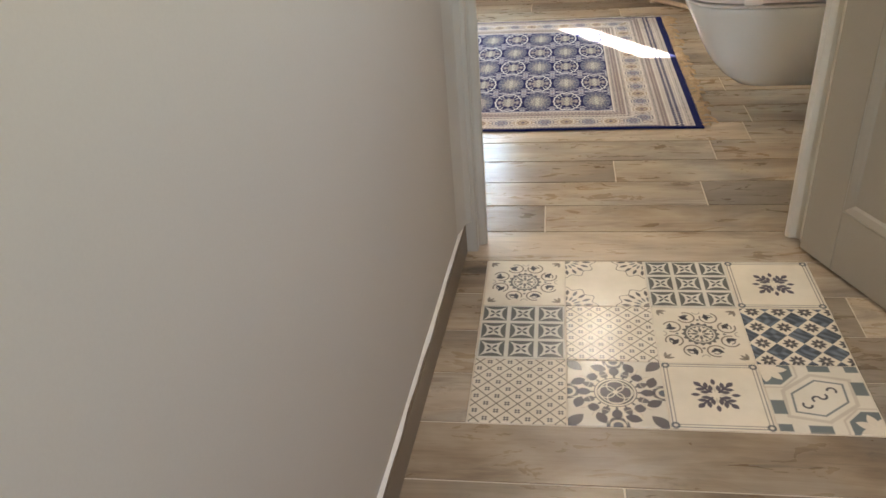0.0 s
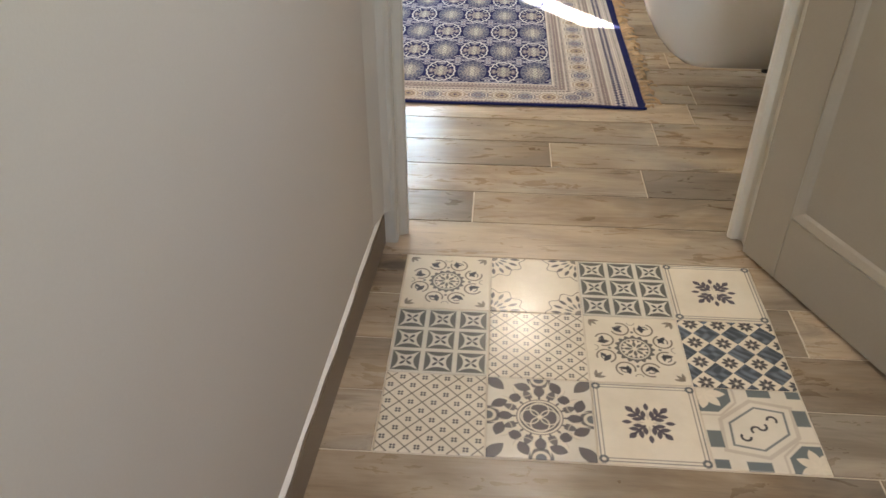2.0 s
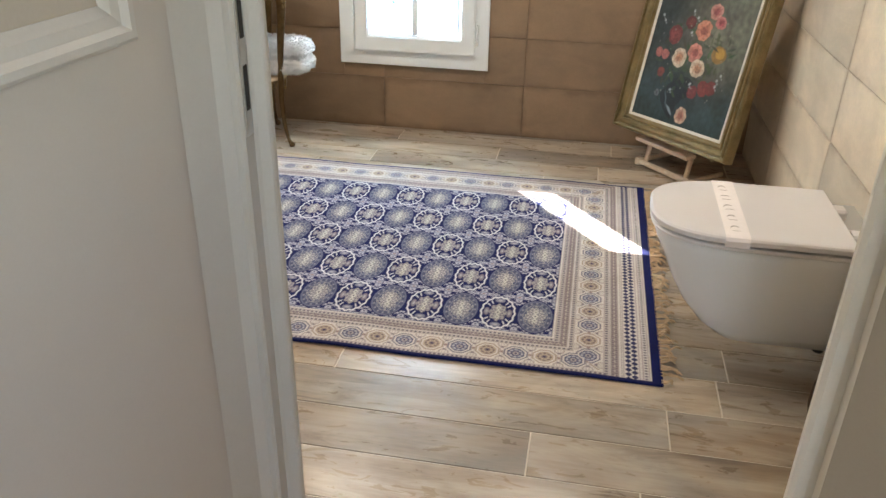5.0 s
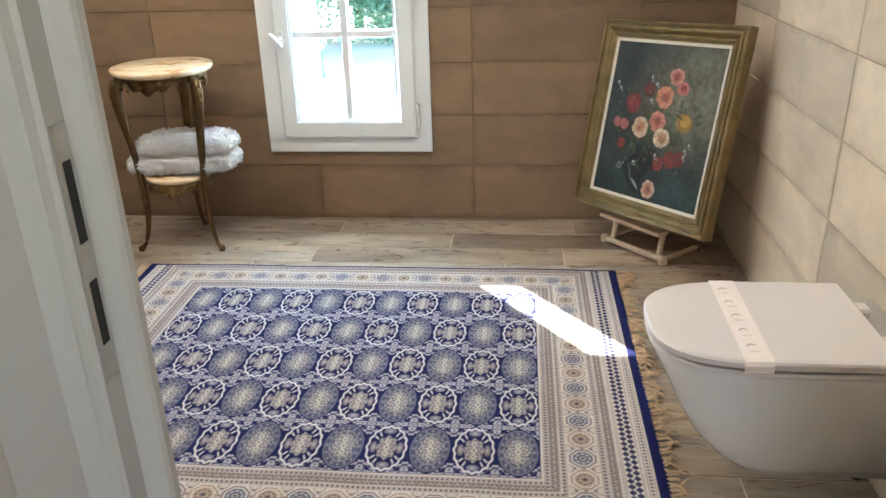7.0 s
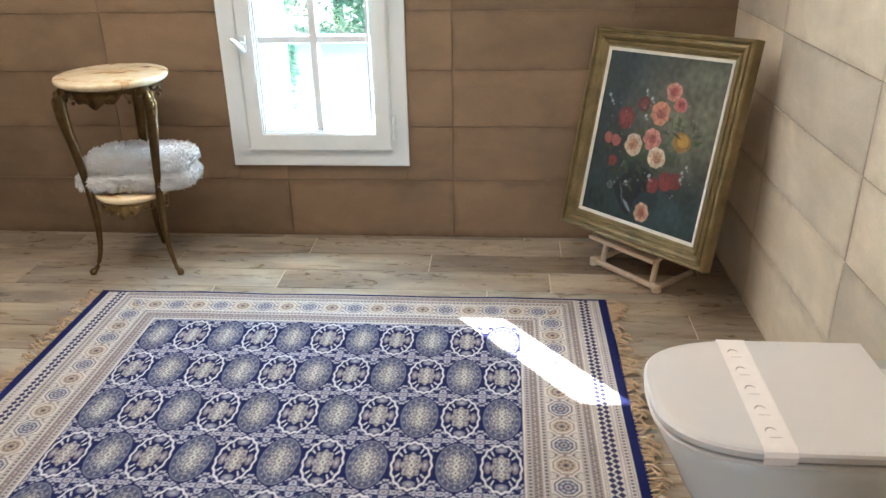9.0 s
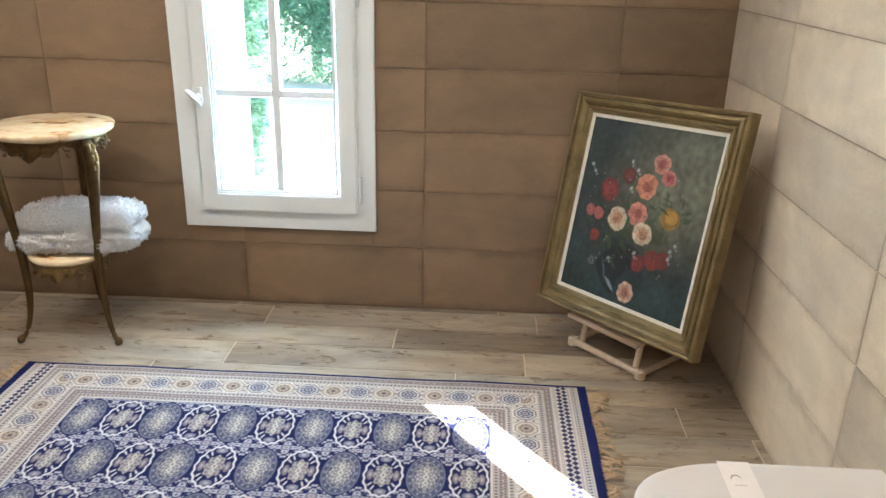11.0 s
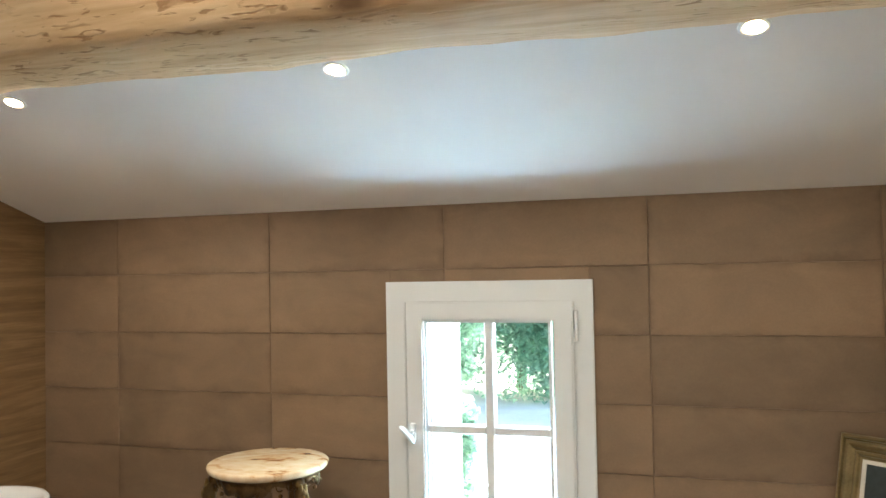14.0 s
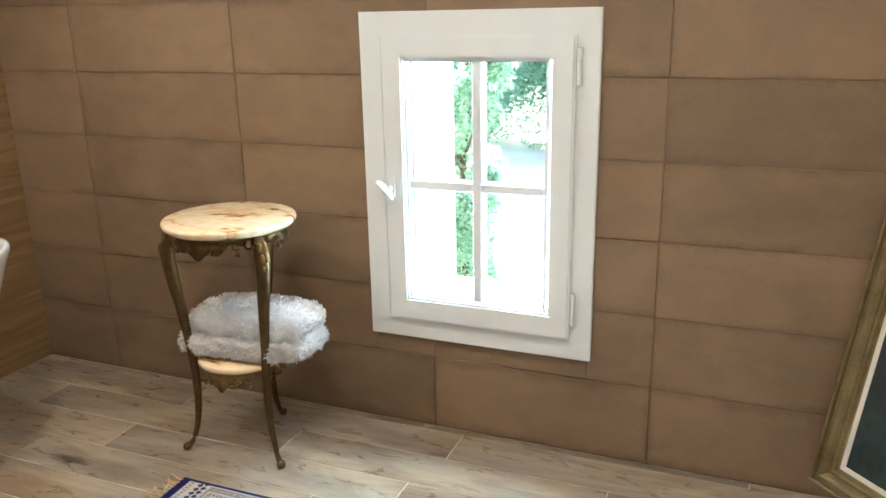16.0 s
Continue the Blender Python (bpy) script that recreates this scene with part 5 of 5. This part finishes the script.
tbm = bmesh.new()
prof = [(0.255, 0.60, 0.0), (0.262, 0.61, 0.01), (0.275, 0.64, 0.12), (0.292, 0.69, 0.28), (0.315, 0.74, 0.44), (0.343, 0.79, 0.56), (0.352, 0.805, 0.585), (0.353, 0.806, 0.598), (0.347, 0.80, 0.605),
        (0.335, 0.785, 0.603), (0.322, 0.765, 0.585), (0.30, 0.735, 0.50), (0.275, 0.68, 0.35), (0.245, 0.60, 0.20), (0.19, 0.50, 0.155), (0.02, 0.06, 0.15)]
rings(tbm, [oval(a * 0.92, b, z * 1.06) for a, b, z in prof])
bmesh.ops.recalc_face_normals(tbm, faces=tbm.faces)
part("tub_body", tbm, CERAMIC, tub, "glossy white shell", True)
part("overflow", lathe(bmesh.new(), [(0.002, 0.0), (0.026, 0.0), (0.028, 0.003), (0.024, 0.007), (0.002, 0.008)], n=24), CHROME, tub, "round chrome overflow", True, m=Matrix.Translation((0.0, 0.742, 0.525)) @ pose(0, 0, 0, 72, 0, 0))

# ---------------------------------------------------------------- outside the window
gb = bmesh.new()
bmesh.ops.create_grid(gb, x_segments=40, y_segments=40, size=1.0, matrix=Matrix.LocRotScale((0, 4.9 + 300, -0.45), None, (600, 300, 1)))
setting("ground", gb, GRAVEL, "pale sunlit gravel ground outside", "ground")


def tree(name, label, place, height, spread, crown_low, leaf, n_leaf, size, seed, columnar=False):
    rng = random.Random(seed)
    t = thing(name, label, "tree", pose(*place), "trees outside")
    tr = bmesh.new()
    top = height * 0.8
    tube(tr, smooth_path([(0, 0, 0), (0.03 * height * rng.uniform(-1, 1), 0.02 * height, top * 0.4), (0.02 * height, 0.03 * height * rng.uniform(-1, 1), top)], 5), [0.05 * height * (0.22 if columnar else 0.5) * (1 - 0.085 * k) for k in range(11)], 9)
    lobes = []
    count = 40 if columnar else 26
    for k in range(count):
        a, f = rng.uniform(0, 6.28), (k + 0.5) / count
        z = height * (crown_low + (1 - crown_low) * f)
        r = spread * (0.9 if columnar else math.sin(math.pi * min(0.95, 0.18 + 0.8 * f)) ** 0.7) * rng.uniform(0.45, 0.85)
        tip = Vector((r * math.cos(a), r * math.sin(a), z))
        tube(tr, [(0, 0, max(0.1, z * 0.8)), tip * 0.5 + Vector((0, 0, z * 0.45)), tip], [0.004 * height, 0.003 * height, 0.0015 * height], 6)
        lobes.append((tip, spread * rng.uniform(0.4, 0.75)))
    part("trunk", tr, BARK, t, "", True)
    vs, fs = [], []
    for k in range(n_leaf):
        c, r = rng.choice(lobes)
        d = Vector((rng.gauss(0, 1), rng.gauss(0, 1), rng.gauss(0, 0.8))).normalized() * r * rng.uniform(0.3, 1.0) ** 0.5
        p = c + d
        p.z = max(p.z, 0.05)
        a = Vector((rng.uniform(-1, 1), rng.uniform(-1, 1), rng.uniform(-1, 0.4))).normalized() * size * rng.uniform(0.6, 1.3)
        b = a.cross(Vector((rng.uniform(-1, 1), rng.uniform(-1, 1), rng.uniform(-1, 1)))).normalized() * a.length * 0.32
        i = len(vs)
        vs += [p - a, p - a * 0.2 + b, p + a, p - a * 0.2 - b]
        fs.append((i, i + 1, i + 2, i + 3))
    me = bpy.data.meshes.new("crown")
    me.from_pydata([tuple(v) for v in vs], [], fs)
    me.materials.append(leaf)
    cr = new("crown", me)
    cr.parent = t
    return t


tree("slender_tree", "slender leafy young tree close outside the window", (-1.37, 7.0, -0.45), 2.6, 0.22, 0.02, LEAF, 20000, 0.028, 3, True)
tree("garden_tree", "leafy green tree on the far side of the gravel", (-3.3, 12.9, -0.45), 3.0, 1.15, 0.13, LEAF, 32000, 0.05, 4)
tree("garden_tree", "leafy green tree on the far side of the gravel", (-2.2, 13.6, -0.45), 3.4, 1.25, 0.13, LEAF, 32000, 0.05, 5)
tree("garden_tree", "leafy green tree on the far side of the gravel", (-1.1, 13.1, -0.45), 3.0, 1.1, 0.13, LEAF, 28000, 0.05, 6)
tree("garden_tree", "leafy green tree on the far side of the gravel", (-4.9, 14.2, -0.45), 3.6, 1.4, 0.10, LEAF, 28000, 0.052, 8)

# ---------------------------------------------------------------- patterned tiles set into the hall floor
PX0, PX1, PY0, PY1 = -0.042, 0.768, 1.2115, 1.8225
INK, SLATE, IVORY, STONE, BROWN_INK = (0.045, 0.047, 0.06), (0.075, 0.09, 0.115), (0.76, 0.69, 0.575), (0.56, 0.50, 0.42), (0.17, 0.14, 0.115)
T = 0.2 * 0.995


def tile_scroll(x, y):
    p = Paint(x, y, IVORY, 0.0022)
    r, a = np.hypot(x, y), np.arctan2(y, x)
    p.lay(np.abs(r - 0.032) - 0.007 - 0.003 * np.cos(a * 16), INK, 0.85)
    p.lay(np.abs(r - 0.030) - 0.0016, IVORY, 0.9)
    for k in range(8):
        t = k * 45
        p.leaf(0.014 * math.cos(radians(t)), 0.014 * math.sin(radians(t)), 0.009, 0.0036, t, INK, 0.85)
    for k in range(8):
        t = k * 45 + 22.5
        cx, cy = 0.066 * math.cos(radians(t)), 0.066 * math.sin(radians(t))
        p.arc(cx, cy, 0.019, t + 90, t + 360, 0.0036, BROWN_INK, 0.95)
        p.arc(cx, cy, 0.010, t - 60, t + 120, 0.0028, INK, 0.9)
        p.leaf(cx + 0.006 * math.cos(radians(t + 90)), cy + 0.006 * math.sin(radians(t + 90)), 0.013, 0.0056, t + 30, INK, 0.95)
        p.leaf(cx - 0.004, cy + 0.002, 0.011, 0.0042, t + 110, INK, 0.95)
    for sx in (-1, 1):
        for sy in (-1, 1):
            for d in (-38, 0, 38):
                t = math.degrees(math.atan2(-sy, -sx)) + d
                p.leaf(sx * 0.088 + 0.010 * math.cos(radians(t)), sy * 0.088 + 0.010 * math.sin(radians(t)), 0.011, 0.0036, t, BROWN_INK, 0.85)
    for k in range(4):
        t = 90 * k
        p.arc(0.083 * math.cos(radians(t)), 0.083 * math.sin(radians(t)), 0.008, t + 90, t + 270, 0.002, BROWN_INK, 0.8)
        p.disc(0.052 * math.cos(radians(t)), 0.052 * math.sin(radians(t)), 0.0035, INK, 0.8)
    return p.rgb


def tile_corners(x, y):
    p = Paint(x, y, IVORY, 0.0022)
    for sx in (-1, 1):
        for sy in (-1, 1):
            cx, cy = sx * 0.1, sy * 0.1
            r = np.hypot(x - cx, y - cy)
            a = np.arctan2(y - cy, x - cx)
            p.lay(np.abs(r - 0.073 - 0.006 * np.cos(a * 12)) - 0.0014, BROWN_INK, 0.9)
            for k in range(5):
                t = math.degrees(math.atan2(-sy, -sx)) - 40 + 20 * k
                p.leaf(cx + 0.055 * math.cos(radians(t)), cy + 0.055 * math.sin(radians(t)), 0.012, 0.0042, t, INK, 0.9)
                p.leaf(cx + 0.030 * math.cos(radians(t)), cy + 0.030 * math.sin(radians(t)), 0.010, 0.0030, t, SLATE, 0.8)
            p.disc(cx, cy, 0.014, INK, 0.7)
    return p.rgb


def tile_lens(x, y):
    p = Paint(x, y, (0.68, 0.645, 0.57), 0.0022)
    n = 3
    s = 0.2 / n
    u, v = ((x + 0.1) / s % 1 - 0.5) * s, ((y + 0.1) / s % 1 - 0.5) * s
    q = Paint(u, v, (0.68, 0.645, 0.57), 0.0022)
    half = 0.0285
    # four dark lenses leaning on the sides of each square
    for a in (0, 90):
        c, w = (u, v) if a == 0 else (v, u)
        lens = np.maximum(np.abs(w) - half, (half - np.abs(c)) - 0.0125 * np.clip(1 - (w / half) ** 2, 0, 1))
        q.lay(np.maximum(lens, np.abs(c) - half), (0.10, 0.105, 0.10), 0.95)
    for t in (45, 135, 225, 315):
        q.leaf(0.010 * math.cos(radians(t)), 0.010 * math.sin(radians(t)), 0.0092, 0.0030, t, INK, 0.95)
    for t in (45, 135):
        c, sn = math.cos(radians(t)), math.sin(radians(t))
        q.bar(-0.03 * c, -0.03 * sn, -0.018 * c, -0.018 * sn, 0.004, (0.68, 0.645, 0.57))
        q.bar(0.03 * c, 0.03 * sn, 0.018 * c, 0.018 * sn, 0.004, (0.68, 0.645, 0.57))
    return q.rgb


def tile_star(x, y):
    p = Paint(x, y, IVORY, 0.0022)
    p.border(0.0955, 0.0022, SLATE, 0.85)
    p.border(0.0885, 0.0016, INK, 0.85)
    for sx in (-1, 1):
        for sy in (-1, 1):
            p.disc(sx * 0.091, sy * 0.091, 0.009, SLATE, 0.85)
            p.disc(sx * 0.091, sy * 0.091, 0.004, IVORY, 0.85)
    VIOLET = (0.075, 0.068, 0.095)
    for k in range(4):
        t = 45 + 90 * k
        c, s = math.cos(radians(t)), math.sin(radians(t))
        p.bar(0.012 * c, 0.012 * s, 0.040 * c, 0.040 * s, 0.0055, VIOLET, 0.95)
        p.leaf(0.046 * c, 0.046 * s, 0.010, 0.0062, t, VIOLET, 0.95)
        for w in (-1, 1):
            for d in (0.020, 0.032):
                p.leaf(d * c - w * 0.0085 * s, d * s + w * 0.0085 * c, 0.0105, 0.0050, t + w * 48, VIOLET, 0.95)
        t = 90 * k
        c, s = math.cos(radians(t)), math.sin(radians(t))
        p.leaf(0.040 * c, 0.040 * s, 0.010, 0.0048, t, VIOLET, 0.95)
        p.bar(0.009 * c, 0.009 * s, 0.032 * c, 0.032 * s, 0.0014, STONE, 0.9)
        p.leaf(0.016 * c, 0.016 * s, 0.008, 0.0026, t, STONE, 0.8)
    return p.rgb


def tile_lattice(x, y):
    p = Paint(x, y, IVORY, 0.002)
    s = 0.2 / 4.5
    a, b = (x + y) / s, (x - y) / s
    for q in (a, b):
        p.lay(np.abs((q + 0.5) % 1 - 0.5) * s / 1.414 - 0.0013, BROWN_INK, 0.95)
    fu, fv = (a % 1 - 0.5) * s, (b % 1 - 0.5) * s
    cx, cy = (fu + fv) / 2, (fu - fv) / 2
    for t in (45, 135, 225, 315):
        p.lay(np.hypot(cx - 0.0042 * math.cos(radians(t)), cy - 0.0042 * math.sin(radians(t))) - 0.0025, INK, 0.95)
    return p.rgb


def tile_checker(x, y):
    p = Paint(x, y, IVORY, 0.0022)
    s = 0.2 / 3.4
    a, b = (x + y) / s + 0.25, (x - y) / s + 0.25
    fu, fv = (a % 1 - 0.5), (b % 1 - 0.5)
    s2 = s
    cell_a, cell_b = np.floor(a), np.floor(b)
    blue = (cell_a % 2) == (cell_b % 2)
    m = np.clip(0.5 + (0.5 - np.maximum(np.abs(fu), np.abs(fv))) * s / 0.003, 0, 1) * blue
    mottle = 1 + 0.75 * np.clip(np.sin(x * 170 + 3 * np.sin(y * 90)) * np.sin(y * 150 + 2 * np.sin(x * 70)), -0.4, 1)
    p.rgb = p.rgb * (1 - m[:, None]) + np.array((0.098, 0.118, 0.145)) * mottle[:, None] * m[:, None]
    cx, cy = (fu + fv) / 2 * s2, (fu - fv) / 2 * s2
    q = Paint(cx, cy, IVORY, 0.0022)
    for k in range(8):
        t = 45 * k
        q.leaf(0.0100 * math.cos(radians(t)), 0.0100 * math.sin(radians(t)), 0.0075, 0.0036, t, INK, 0.95)
    w = (~blue)[:, None]
    return np.where(w, q.rgb, p.rgb)


def tile_bloom(x, y):
    p = Paint(x, y, (0.72, 0.67, 0.585), 0.0022)
    DK = (0.085, 0.078, 0.090)
    for k in range(8):
        t = 45 * k
        c, s = math.cos(radians(t)), math.sin(radians(t))
        p.leaf(0.066 * c, 0.066 * s, 0.016, 0.011, t + 90 * (k % 2), DK, 0.95)
        t += 22.5
        c, s = math.cos(radians(t)), math.sin(radians(t))
        p.leaf(0.058 * c, 0.058 * s, 0.017, 0.008, t, DK, 0.9)
        p.leaf(0.083 * c, 0.083 * s, 0.018, 0.011, t + 50, DK, 0.95)
        p.arc(0.078 * c, 0.078 * s, 0.020, t + 60, t + 300, 0.002, STONE, 0.9)
    for k in range(4):
        t = 90 * k
        c, s = math.cos(radians(t)), math.sin(radians(t))
        p.disc(0.098 * c, 0.098 * s, 0.023, DK, 0.9)
        p.disc(0.098 * c, 0.098 * s, 0.016, IVORY, 0.9)
        p.disc(0.098 * c, 0.098 * s, 0.010, SLATE, 0.9)
        c, s = math.cos(radians(t + 45)), math.sin(radians(t + 45))
        p.leaf(0.122 * c, 0.122 * s, 0.026, 0.013, t + 45, DK, 0.9)
    for k in range(16):
        t = 22.5 * k + 11
        p.leaf(0.073 * math.cos(radians(t)), 0.073 * math.sin(radians(t)), 0.022, 0.0022, t, IVORY, 0.95)
    p.disc(0, 0, 0.050, IVORY, 0.95)
    p.ring(0, 0, 0.0435, 0.0022, DK, 0.9)
    for k in range(16):
        t = 22.5 * k
        p.leaf(0.0485 * math.cos(radians(t)), 0.0485 * math.sin(radians(t)), 0.0052, 0.0026, t, DK, 0.9)
    p.disc(0, 0, 0.0385, DK, 0.95)
    p.ring(0, 0, 0.0330, 0.0026, IVORY, 0.95)
    for k in range(4):
        t = 90 * k
        p.ring(0.0185 * math.cos(radians(t)), 0.0185 * math.sin(radians(t)), 0.0175, 0.0026, IVORY, 0.95)
    p.disc(0, 0, 0.005, IVORY, 0.9)
    return p.rgb


def tile_octagon(x, y):
    p = Paint(x, y, (0.72, 0.67, 0.575), 0.0022)
    BL = (0.115, 0.145, 0.16)
    # long hexagon turned to the diagonal, with a scroll in it
    c, s = math.cos(radians(38)), math.sin(radians(38))
    u, v = x * c + y * s, -x * s + y * c
    hexa = np.maximum(np.abs(v) - 0.040, (np.abs(u) * 0.75 + np.abs(v) * 0.66) - 0.052)
    p.lay(np.abs(hexa - 0.016) - 0.004, STONE, 0.9)
    p.lay(np.abs(hexa) - 0.0022, BL, 0.85)
    q = Paint(u, v, (0, 0, 0), 0.0022)
    for cx, a0, a1 in ((-0.008, 0, 190), (0.008, 180, 370), (-0.036, 100, 330), (0.036, 280, 510)):
        ang = np.degrees(np.arctan2(v, u - cx))
        ins = ((ang - a0) % 360) <= ((a1 - a0) % 360)
        p.lay(np.where(ins, np.abs(np.hypot(u - cx, v) - 0.0085) - 0.0024, 1.0), INK, 0.95)
    for sx, sy in ((-1, 1), (1, -1)):
        cx, cy = sx * 0.085, sy * 0.085
        r = np.maximum(np.maximum(np.abs(x - cx), np.abs(y - cy)), (np.abs(x - cx) + np.abs(y - cy)) * 0.72)
        p.lay(np.abs(r - 0.056) - 0.0022, STONE, 0.9)
        p.lay(r - 0.048, BL, 0.92)
        for k in range(7):
            p.leaf(cx + 0.020 * math.cos(k * 0.9), cy + 0.020 * math.sin(k * 0.9), 0.021, 0.010, k * 51.4, IVORY, 0.95)
    for cx, cy, w, h in ((-0.085, -0.03, 0.013, 0.020), (0.085, 0.03, 0.013, 0.020), (0.02, 0.09, 0.022, 0.010), (-0.02, -0.09, 0.022, 0.010), (-0.085, -0.088, 0.013, 0.010), (0.085, 0.09, 0.013, 0.010)):
        p.lay(np.maximum(np.abs(x - cx) - w, np.abs(y - cy) - h), BL, 0.92)
    return p.rgb


layout = [["scroll", "corners", "lens", "star"], ["lens", "lattice", "scroll", "checker"], ["lattice", "bloom", "star", "octagon"]]
painters = {"scroll": tile_scroll, "corners": tile_corners, "lens": tile_lens, "star": tile_star, "lattice": tile_lattice, "checker": tile_checker, "bloom": tile_bloom, "octagon": tile_octagon}
tile_meshes = {k: pattern_sheet("pattern_tile", T, T, 0.00125, f, PATCH, 0.004) for k, f in painters.items()}
pitch_x, pitch_y = (PX1 - PX0) / 4, (PY1 - PY0) / 3
for r in range(3):
    for c in range(4):
        ob = new("pattern_tile", tile_meshes[layout[r][c]])
        ob.parent = floor
        ob.location = (PX0 + (c + 0.5) * pitch_x, PY1 - (r + 0.5) * pitch_y, 0.0004)
        ob.rotation_euler[2] = 0.0

# ---------------------------------------------------------------- floor planks
cache = {}


def slab(w, h, t, bevel, material, axis):
    """A shared slab mesh; axis is the direction of its thickness, out of which it faces."""
    key = (round(w, 3), round(h, 3), material.name, axis)
    if key not in cache:
        bm = bmesh.new()
        a, b = w / 2, h / 2
        loops = [[(-a, -b, -t), (a, -b, -t), (a, b, -t), (-a, b, -t)], [(-a, -b, -bevel), (a, -b, -bevel), (a, b, -bevel), (-a, b, -bevel)], [(-a + bevel, -b + bevel, 0), (a - bevel, -b + bevel, 0), (a - bevel, b - bevel, 0), (-a + bevel, b - bevel, 0)]]
        rings(bm, loops)
        m = {"z": Matrix(), "-y": pose(0, 0, 0, 90, 0, 0), "-x": pose(0, 0, 0, 90, 0, -90)}[axis]
        bmesh.ops.transform(bm, matrix=m, verts=bm.verts)
        cache[key] = mesh_of("slab", bm, material)
    return cache[key]


PITCH, LENGTH, GAP = 0.153, 1.006, 0.0040
rng = random.Random(21)
KNOWN = {0: 0.83, 1: 0.107, 2: 0.577, 3: 0.324, 4: 0.652, 5: 0.788, -6: 0.262, -5: 0.846, 14: 0.234, 15: 0.463, 16: 0.008, 17: 0.519, 13: 0.915}


def lay_row(k, x0, x1):
    """One row of planks between two ends; k counts rows from the far edge of the patterned tiles."""
    y = PY1 + (k + 0.5) * PITCH
    joint = KNOWN.get(k, rng.uniform(0, LENGTH))
    start = joint - LENGTH * math.ceil((joint - x0) / LENGTH)
    y_hi = min(y + PITCH / 2, FAR)
    h = y_hi - (y - PITCH / 2) - GAP
    while start < x1:
        a, b = max(start, x0), min(start + LENGTH, x1)
        if b - a > 0.02:
            ob = new("plank", slab(b - a - GAP, h, 0.004, 0.0007, PLANK, "z"))
            ob.parent = floor
            ob.location = ((a + b) / 2, (y_hi + y - PITCH / 2) / 2, rng.uniform(-0.0003, 0.0003))
        start += LENGTH


for k in range(0, 19):
    if PY1 + k * PITCH < FAR - 0.02:
        lay_row(k, LEFT if k >= 1 else -0.145, RIGHT + 0.01 if k >= 1 else 1.35)
for k in range(-26, 0):
    y = PY1 + (k + 0.5) * PITCH
    if -4 <= k < 0:
        lay_row(k, hall_x(y) - 0.01, PX0)
        lay_row(k, PX1, 1.35)
    else:
        lay_row(k, hall_x(y) - 0.01, 1.35)

# ---------------------------------------------------------------- wall tiles
rng = random.Random(33)
ROWS_Z = [0.0, 0.027, 0.2485, 0.470, 0.6915, 0.913, 1.1345, 1.357, 1.579]
ROWS_Z = [0.0] + ROWS_Z[2:]
COLS_X = [LEFT, -1.94, -1.268, -0.594, 0.086, 0.752, RIGHT + 0.012]
for i in range(len(COLS_X) - 1):
    for j in range(len(ROWS_Z) - 1):
        x0, x1, z0, z1 = COLS_X[i] + 0.0009, COLS_X[i + 1] - 0.0009, ROWS_Z[j] + 0.0009, ROWS_Z[j + 1] - 0.0009
        cuts = [(x0, x1, z0, z1)]
        hx0, hx1, hz0, hz1 = WX0 + 0.012, WX1 - 0.012, WZ0 + 0.012, WZ1 - 0.012
        if x0 < hx1 and x1 > hx0 and z0 < hz1 and z1 > hz0:
            cuts = []
            if x0 < hx0:
                cuts.append((x0, hx0, z0, z1))
            if x1 > hx1:
                cuts.append((hx1, x1, z0, z1))
            xa, xb = max(x0, hx0), min(x1, hx1)
            if z0 < hz0:
                cuts.append((xa, xb, z0, hz0))
            if z1 > hz1:
                cuts.append((xa, xb, hz1, z1))
        dy = rng.uniform(-0.0018, 0.0018)
        for a, b, c, d in cuts:
            ob = new("wall_tile", slab(b - a, d - c, 0.0095, 0.0016, TILE_DARK, "-y"))
            ob.parent = wall_far
            ob.location = ((a + b) / 2, FAR + dy, (c + d) / 2)
            ob.rotation_euler = (rng.uniform(-0.003, 0.003), 0, rng.uniform(-0.0012, 0.0012))
COLS_Y = [NEAR, 2.05 + 0.0, 2.72, 3.40, 4.085, FAR + 0.012]
ROWS_R = ROWS_Z + [1.8, 2.022, 2.244, 2.466]
for i in range(1, len(COLS_Y) - 1):
    for j in range(len(ROWS_R) - 1):
        a, b, c, d = COLS_Y[i] + 0.0012, COLS_Y[i + 1] - 0.0012, ROWS_R[j] + 0.0012, ROWS_R[j + 1] - 0.0012
        ob = new("wall_tile", slab(b - a, d - c, 0.0115, 0.0014, TILE_LIGHT, "-x"))
        ob.parent = wall_right
        ob.location = (RIGHT + rng.uniform(-0.0008, 0.0008), (a + b) / 2, (c + d) / 2)
